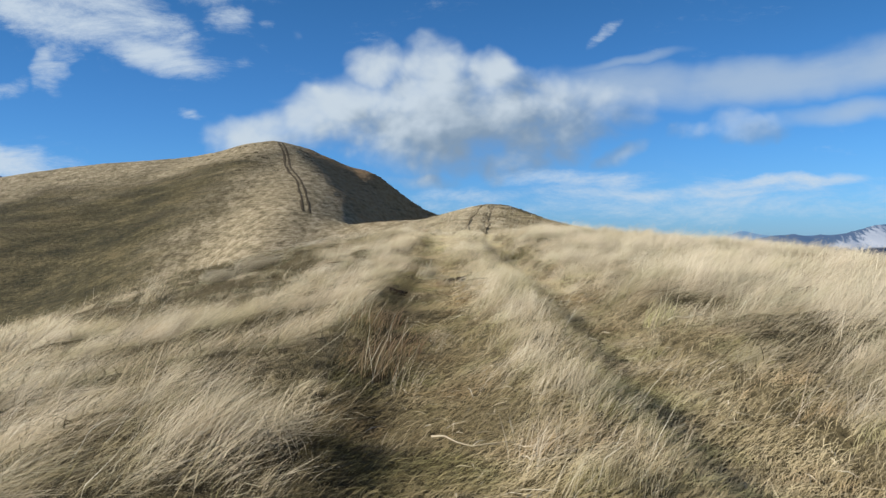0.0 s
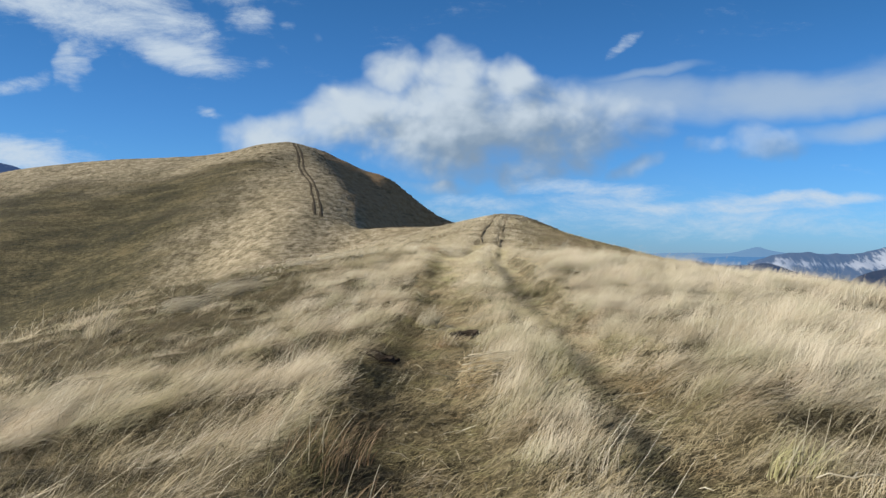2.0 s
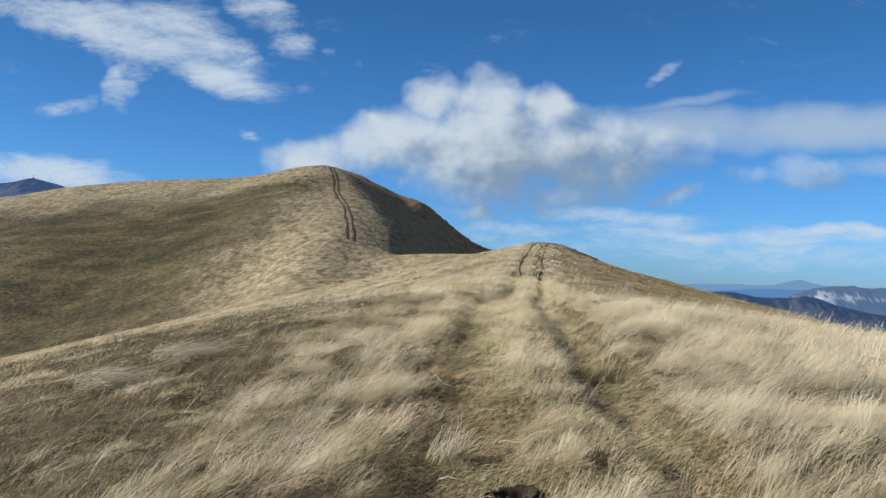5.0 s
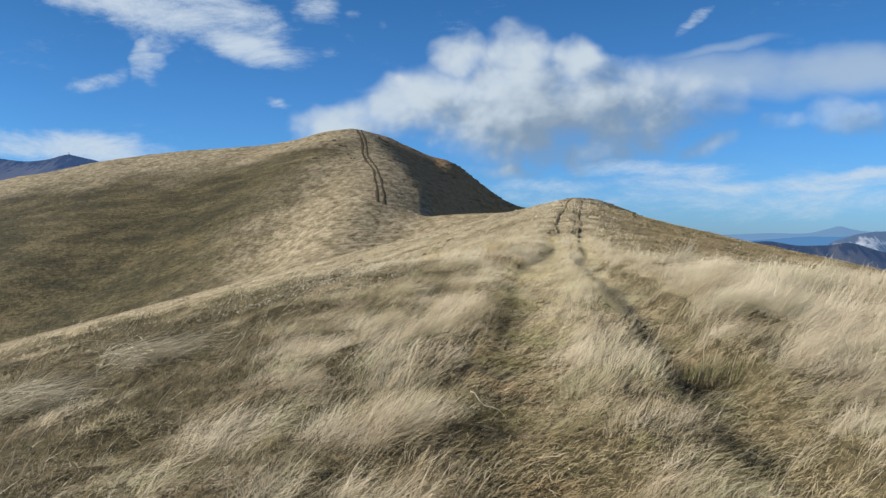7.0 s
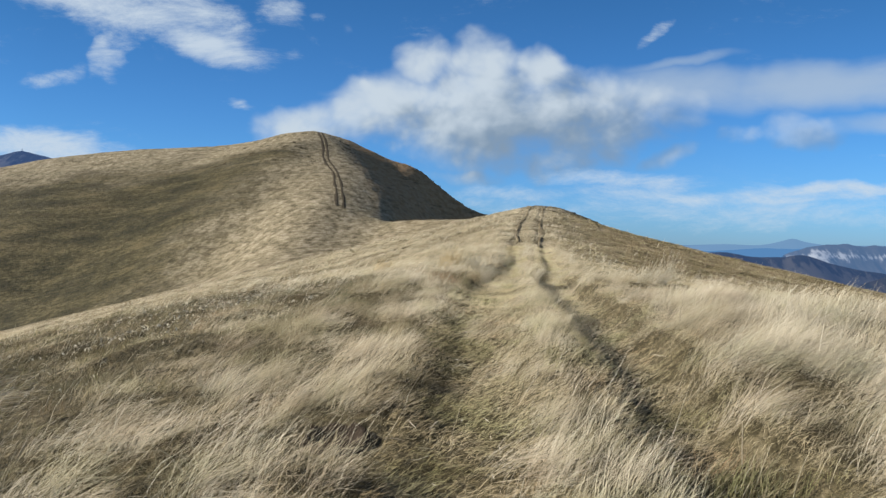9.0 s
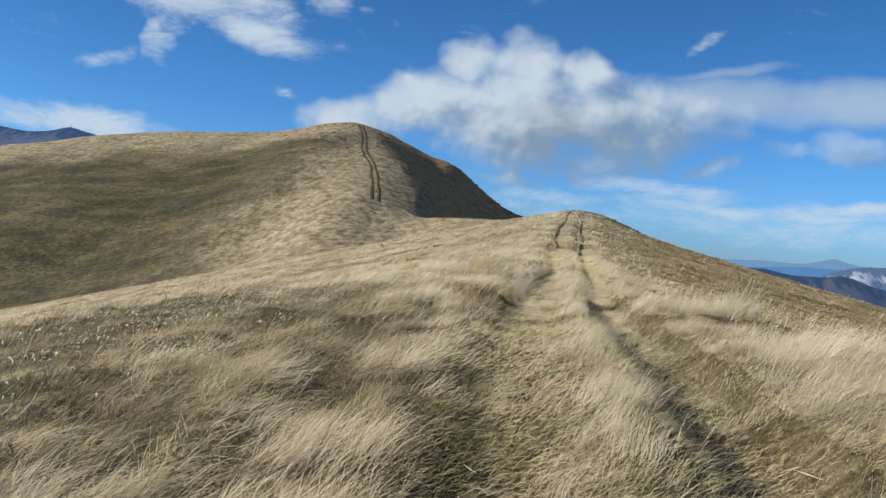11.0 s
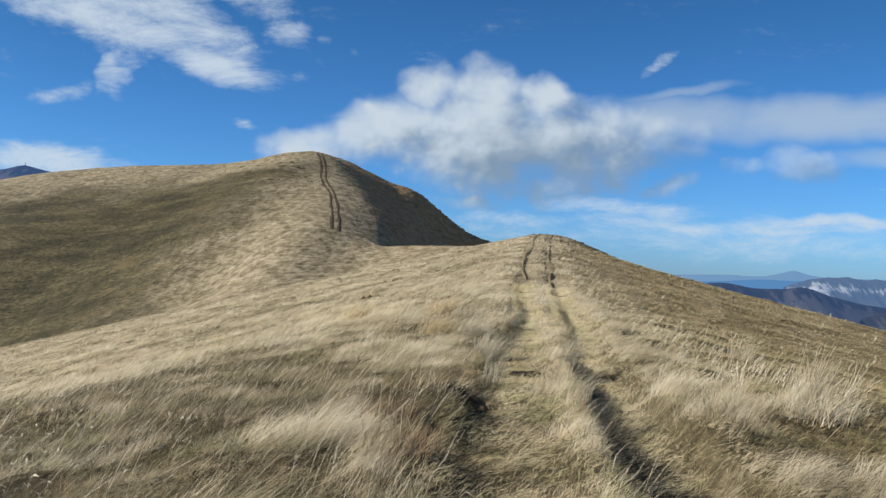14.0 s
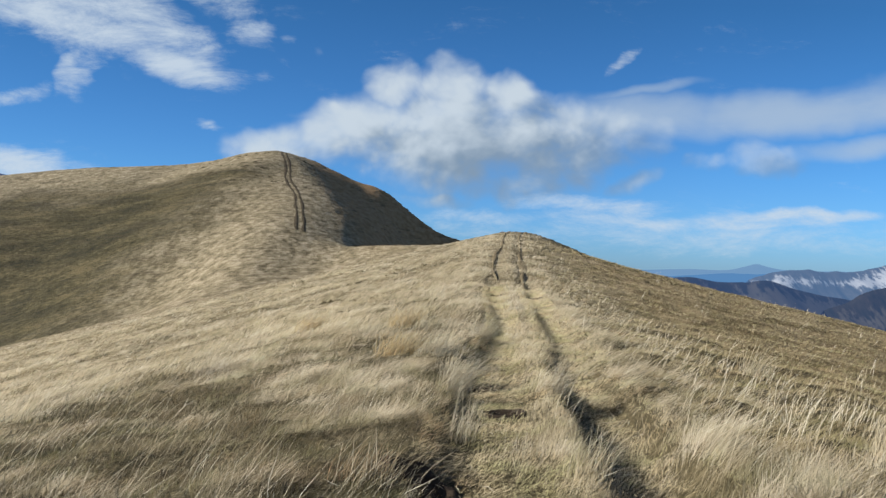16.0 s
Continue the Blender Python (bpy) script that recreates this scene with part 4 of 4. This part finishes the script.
def part(name, bm, mat, parent, label=""):
    me = bpy.data.meshes.new(name)
    bm.to_mesh(me)
    bm.free()
    me.polygons.foreach_set("use_smooth", np.ones(len(me.polygons), bool))
    me.materials.append(mat)
    if "tone" not in me.attributes:
        layer = me.attributes.new("tone", "FLOAT", "POINT")
        layer.data.foreach_set("value", np.random.uniform(0.3, 0.9, len(me.vertices)).astype(np.float32))
    ob = new(name, me)
    ob.parent = parent
    return tagged(ob, label) if label else ob


def tube(bm, points, radius, sides=6):
    """A tapered stalk along some points, with thickened joints."""
    rings = []
    for k, p in enumerate(points):
        t = k / (len(points) - 1)
        way = (points[min(k + 1, len(points) - 1)] - points[max(k - 1, 0)]).normalized()
        a = way.orthogonal().normalized()
        b = way.cross(a)
        r = radius * (1 - 0.65 * t) * (1.25 if k % 3 == 0 else 1.0)
        rings.append([bm.verts.new(p + (a * math.cos(2 * math.pi * i / sides) + b * math.sin(2 * math.pi * i / sides)) * r) for i in range(sides)])
    for low, high in zip(rings, rings[1:]):
        for i in range(sides):
            bm.faces.new((low[i], low[(i + 1) % sides], high[(i + 1) % sides], high[i]))
    bm.faces.new(rings[0][::-1])
    bm.faces.new(rings[-1])


def ribbon(bm, points, width, turn):
    """A grass blade along some points, folded along its middle."""
    rows = []
    for k, p in enumerate(points):
        t = k / (len(points) - 1)
        way = (points[min(k + 1, len(points) - 1)] - points[max(k - 1, 0)]).normalized()
        side = way.cross(Vector((0, 0, 1)))
        side = (side.normalized() if side.length > 1e-4 else Vector((1, 0, 0)))
        side.rotate(Matrix.Rotation(turn, 3, way))
        w = width / 2 * (1 - t) ** 0.6 + 0.0004
        rows.append([bm.verts.new(p - side * w), bm.verts.new(p + way.cross(side) * w * 0.5), bm.verts.new(p + side * w)])
    for low, high in zip(rows, rows[1:]):
        for i in range(2):
            bm.faces.new((low[i], low[i + 1], high[i + 1], high[i]))


def arc(start, heading, lean, bend, length, count=6):
    """Points of a stalk that leaves the ground and bends over."""
    points, p, a = [Vector(start)], Vector(start), lean
    for _ in range(count):
        p = p + Vector((math.sin(heading) * math.sin(a), math.cos(heading) * math.sin(a), math.cos(a))) * (length / count)
        points.append(p.copy())
        a += bend / count
    return points


def grass_tuft(x, y, label, blades_count, reach, stalks, spread, mat, upright=0.5, broad=1.0, group="grass tufts"):
    """A tuft that stands out: folded blades that fan out and lean with the wind, some straw stalks."""
    root = new("grass_tuft")
    root.location = (x, y, height(x, y) - 0.02)
    bm = bmesh.new()
    for _ in range(blades_count):
        r, a = spread * math.sqrt(random.random()), random.uniform(0, 2 * math.pi)
        base = Vector((r * math.cos(a), r * math.sin(a), 0))
        fallen = upright < 0
        heading = radians(80) + random.gauss(0, 0.8 if fallen else 0.75)
        if fallen:
            base.z = random.uniform(0.0, 0.24)
        lean = random.uniform(0.95, 1.35) if fallen else min(random.uniform(0.1, 0.9) * (1.3 - upright), 1.15)
        ribbon(bm, arc(base, heading, lean, min(random.uniform(0.5, 1.5), 1.75 - lean), reach * random.uniform(0.5, 1.1), 4),
               broad * random.uniform(0.003, 0.006), random.uniform(-0.7, 0.7))
    part("tuft_body", bm, mat, root)
    for _ in range(stalks):
        bm = bmesh.new()
        r, a = spread * 0.8 * random.random(), random.uniform(0, 2 * math.pi)
        base = Vector((r * math.cos(a), r * math.sin(a), 0))
        lean = min(random.uniform(0.05, 0.9) * (1.4 - upright), 1.2)
        if upright < 0:
            base.z, lean = random.uniform(0.08, 0.3), random.uniform(1.15, 1.45)
        tube(bm, arc(base, random.gauss(1.5, 0.9), lean, random.uniform(-0.1, 0.4), reach * random.uniform(0.8, 1.35)), 0.0036, 5)
        part("stalk", bm, STEM, root, "pale dry straw stalk")
    return tagged(root, label, "grass tuft", group)


def straw_stalk(x, y, heading, length, label):
    """A fallen straw that lies on the grass."""
    ob_root = new("straw_stalk")
    ob_root.location = (x, y, height(x, y) + 0.05)
    points = [Vector((math.sin(heading + 0.12 * math.sin(k * 0.9)) * length * k / 7, math.cos(heading + 0.12 * math.sin(k * 0.9)) * length * k / 7,
                      height(x + math.sin(heading) * length * k / 7, y + math.cos(heading) * length * k / 7) - height(x, y) + 0.02 + 0.015 * math.sin(k * 1.7))) for k in range(8)]
    bm = bmesh.new()
    tube(bm, points, 0.0042, 6)
    part("stem", bm, STEM, ob_root)
    bm = bmesh.new()
    ribbon(bm, [points[3] + Vector((0.02 * k, 0.015 * k, 0.018 * k - 0.004 * k * k)) for k in range(5)], 0.007, 0.4)
    part("dry_leaf", bm, STEM, ob_root)
    return tagged(ob_root, label, "straw", "fallen straw stalks")


def earth_patch(x, y, radius, seed, label):
    """Bare dark earth lining a hollow, with a crumbled rim, and clods in it."""
    root = new("earth_patch")
    root.location = (x, y, height(x, y))
    z0 = height(x, y)
    bm = bmesh.new()
    rings, sides = 9, 30
    grid = []
    for i in range(rings + 1):
        t = i / rings
        row = []
        for k in range(sides):
            a = 2 * math.pi * k / sides
            r = radius * t * (1 + 0.28 * noise.noise((math.cos(a) * 1.6, math.sin(a) * 1.6, seed)))
            px, py = r * math.cos(a) * 1.05, r * math.sin(a)
            rim = 0.045 * math.exp(-((t - 0.75) / 0.18) ** 2)
            crumb = 0.03 * noise.noise((px * 14, py * 14, seed + 3.0)) + 0.015 * noise.noise((px * 40, py * 40, seed + 9.0))
            z = height(x + px, y + py) - z0 + 0.02 + (rim + crumb) * min(1.0, (1 - t) * 5) - 0.05 * max(0.0, t - 0.8) * 5
            row.append(bm.verts.new((px, py, z)))
        grid.append(row)
    for low, high in zip(grid, grid[1:]):
        for k in range(sides):
            bm.faces.new((low[k], high[k], high[(k + 1) % sides], low[(k + 1) % sides]))
    bmesh.ops.remove_doubles(bm, verts=bm.verts, dist=1e-5)
    part("pit", bm, EARTH, root)
    for k in range(6):
        bm = bmesh.new()
        bmesh.ops.create_icosphere(bm, subdivisions=2, radius=radius * random.uniform(0.06, 0.15))
        for v in bm.verts:
            v.co *= 1 + 0.35 * noise.noise(v.co * (9 / radius) + Vector((k, seed, 0)))
            v.co.z *= 0.7
        a, r = random.uniform(0, 2 * math.pi), radius * random.uniform(0.3, 0.85)
        px, py = r * math.cos(a) * 1.2, r * math.sin(a)
        bmesh.ops.translate(bm, verts=bm.verts, vec=(px, py, height(x + px, y + py) - z0 + 0.04))
        part("clod", bm, EARTH, root)
    return tagged(root, label, "bare earth", "bare earth patches")


def rock(x, y, size, seed, label):
    root_z = height(x, y)
    bm = bmesh.new()
    bmesh.ops.create_icosphere(bm, subdivisions=3, radius=1.0)
    for v in bm.verts:
        v.co *= 1 + 0.3 * noise.noise(v.co * 1.3 + Vector((seed, 0, 0))) + 0.1 * noise.noise(v.co * 4 + Vector((0, seed, 0)))
        v.co = Vector((v.co.x * size, v.co.y * size * 0.7, v.co.z * size * 0.32))
    me = bpy.data.meshes.new("rock")
    bm.to_mesh(me)
    bm.free()
    me.materials.append(STONE)
    ob = new("rock", me)
    ob.location, ob.rotation_euler = (x, y, root_z + 0.12 * size), (0.05, 0.08, seed)
    return tagged(ob, label, "rock", "stones on the hump")


STONE = soil_material("weathered_stone", (0.10, 0.085, 0.065), (0.26, 0.23, 0.19))

grass_tuft(0.05, 13.3, "bleached grass tuft with upright broken straws beside a rut", 190, 0.32, 16, 0.16, STEM, 0.75, 1.1)
grass_tuft(-3.95, 18.5, "large tangled clump of pale dead straw", 460, 0.75, 60, 0.48, STEM, -0.5, 1.3)
grass_tuft(-4.55, 17.2, "tangled clump of pale dead straw", 280, 0.65, 36, 0.40, STEM, -0.5, 1.2)
grass_tuft(-3.23, 46.8, "flattened rosette of yellow dead grass", 300, 0.85, 12, 0.42, YELLOW, 0.4, 2.8)
grass_tuft(-0.18, 42.7, "yellow matted clump of dead grass on the shoulder", 280, 0.78, 12, 0.40, YELLOW, 0.4, 2.6)
grass_tuft(-0.13, 37.0, "flattened rosette of yellow dead grass", 260, 0.70, 10, 0.36, YELLOW, 0.4, 2.2)
grass_tuft(0.52, 36.6, "flattened rosette of pale dead grass", 200, 0.55, 8, 0.30, STEM, 0.3, 1.8)
grass_tuft(0.46, 9.5, "flattened bundle of broken straw in the wheel rut", 120, 0.34, 14, 0.12, YELLOW, -0.4, 1.1)
# dark tuft added to stand for the shade of a verge hollow
grass_tuft(0.08, 28.2, "dark tuft put in for the shade of a verge hollow", 150, 0.32, 5, 0.26, BROWN, 0.5)
grass_tuft(0.3, 11.6, "dark withered tuft on the rut's edge", 120, 0.24, 5, 0.16, BROWN, 0.5)
grass_tuft(0.82, 30.6, "thin clump of upright pale straw at the rut's edge", 70, 0.5, 10, 0.16, STEM, 0.9)
for x, y, blades_count in ((-0.42, 5.7, 150), (-0.30, 6.5, 130), (-0.48, 7.3, 120), (0.0, 25.6, 160), (-0.2, 26.8, 180)):
    grass_tuft(x, y, "withered reddish-brown grass tuft beside the wheel rut", blades_count, 0.30, 4, 0.28, RUST, 0.8)
grass_tuft(3.97, 27.9, "tangled clump of long pale straw", 200, 0.55, 24, 0.34, STEM, 0.3)
grass_tuft(4.62, 29.6, "clump of tall pale straw stems", 140, 0.62, 22, 0.30, STRAW, 0.75)
grass_tuft(6.52, 37.4, "tall pale grass clump on the slope", 150, 0.6, 16, 0.32, STRAW, 0.6)
grass_tuft(0.86, 34.9, "shaggy pale grass tuft overhanging bare earth", 300, 0.70, 22, 0.30, STEM, 0.3, 1.4)
grass_tuft(0.78, 33.4, "shaggy pale grass tuft overhanging bare earth", 190, 0.60, 16, 0.24, STEM, 0.3, 1.3)
grass_tuft(1.60, 40.1, "shaggy bleached grass tuft on the rut's bank", 220, 0.65, 16, 0.28, STEM, 0.3, 1.5)
grass_tuft(2.17, 33.6, "shaggy straw tuft on the strip between the ruts", 200, 0.50, 18, 0.22, STEM, 0.5, 1.2)
grass_tuft(1.72, 28.9, "bright upright grass tuft on the strip between the ruts", 130, 0.42, 8, 0.18, STRAW, 0.8)
grass_tuft(2.2, 7.1, "olive grass tuft with straw at the rut edge", 110, 0.30, 7, 0.18, MATTED, 0.6)
grass_tuft(0.85, 8.5, "wiry dark grass tuft beside a hole", 70, 0.26, 4, 0.1, BROWN, 0.5)
grass_tuft(2.0, 17.3, "withered reddish-brown tuft in the rut", 300, 0.30, 6, 0.34, BROWN, 0.5, 1.2)
grass_tuft(-5.3, 15.6, "tall grass tuft on the edge of the shoulder", 170, 0.62, 8, 0.25, STRAW, 0.7)

straw_stalk(0.04, 4.09, radians(128), 0.62, "long pale fallen straw across the rut")
straw_stalk(2.14, 7.22, radians(142), 0.42, "pale fallen straw in the rut")
straw_stalk(2.16, 6.83, radians(122), 0.40, "pale fallen straw in the rut")
straw_stalk(-0.14, 15.95, radians(140), 0.42, "bent pale straw at the rut edge")
straw_stalk(0.50, 13.7, radians(85), 0.45, "fallen straw across the wheel rut")
straw_stalk(0.05, 12.7, radians(95), 0.40, "fallen straw beside a bleached tuft")
straw_stalk(0.20, 12.5, radians(60), 0.34, "fallen straw beside a bleached tuft")
straw_stalk(0.82, 33.9, radians(100), 0.5, "fallen straw over bare earth")
straw_stalk(0.92, 31.6, radians(110), 0.45, "fallen straw in the rut")
straw_stalk(2.27, 32.6, radians(140), 0.5, "fallen straw at the strip's edge")

PIT_LABELS = ["crumbled dark earth in the wheel rut", "dark hollow under an overhanging tuft", "dark hollow in the rut's bank", "dark bare hole in the wheel rut",
              "dark bare hole in the wheel rut", "small dark hole in the grass", "small dark hole in the rut's bank", "small dark hole in the grass"]
for k, ((px, py, radius, _), label) in enumerate(zip(PITS, PIT_LABELS)):
    earth_patch(px, py, radius, k + 1.0, label)

for k in range(7):
    rock(10.6 + 0.75 * k + random.uniform(-0.2, 0.2), 133 + random.uniform(-0.6, 0.6), random.uniform(0.35, 0.6), k * 1.7, "low weathered stone slab in the turf")

# curled bleached leaves on the brown shoulder
LEAVES = 750
lx = rng.normal(-3.1, 0.9, LEAVES)
ly = rng.normal(23.6, 1.9, LEAVES)
keep = (lx < -1.3) & (lx > -6)
lx, ly = lx[keep], ly[keep]
leaves = blades("bleached_leaves", lx, ly, rng.uniform(0.05, 0.10, len(lx)), rng.uniform(0.008, 0.018, len(lx)), rng.uniform(0.3, 1.2, len(lx)),
                rng.uniform(1.2, 2.6, len(lx)), rng.uniform(0, 6.28, len(lx)), rng.uniform(0.5, 1, len(lx)), STEM, 0.15)
tagged(leaves, "bleached curled leaves among brown undergrowth", "leaves", kind="stuff")
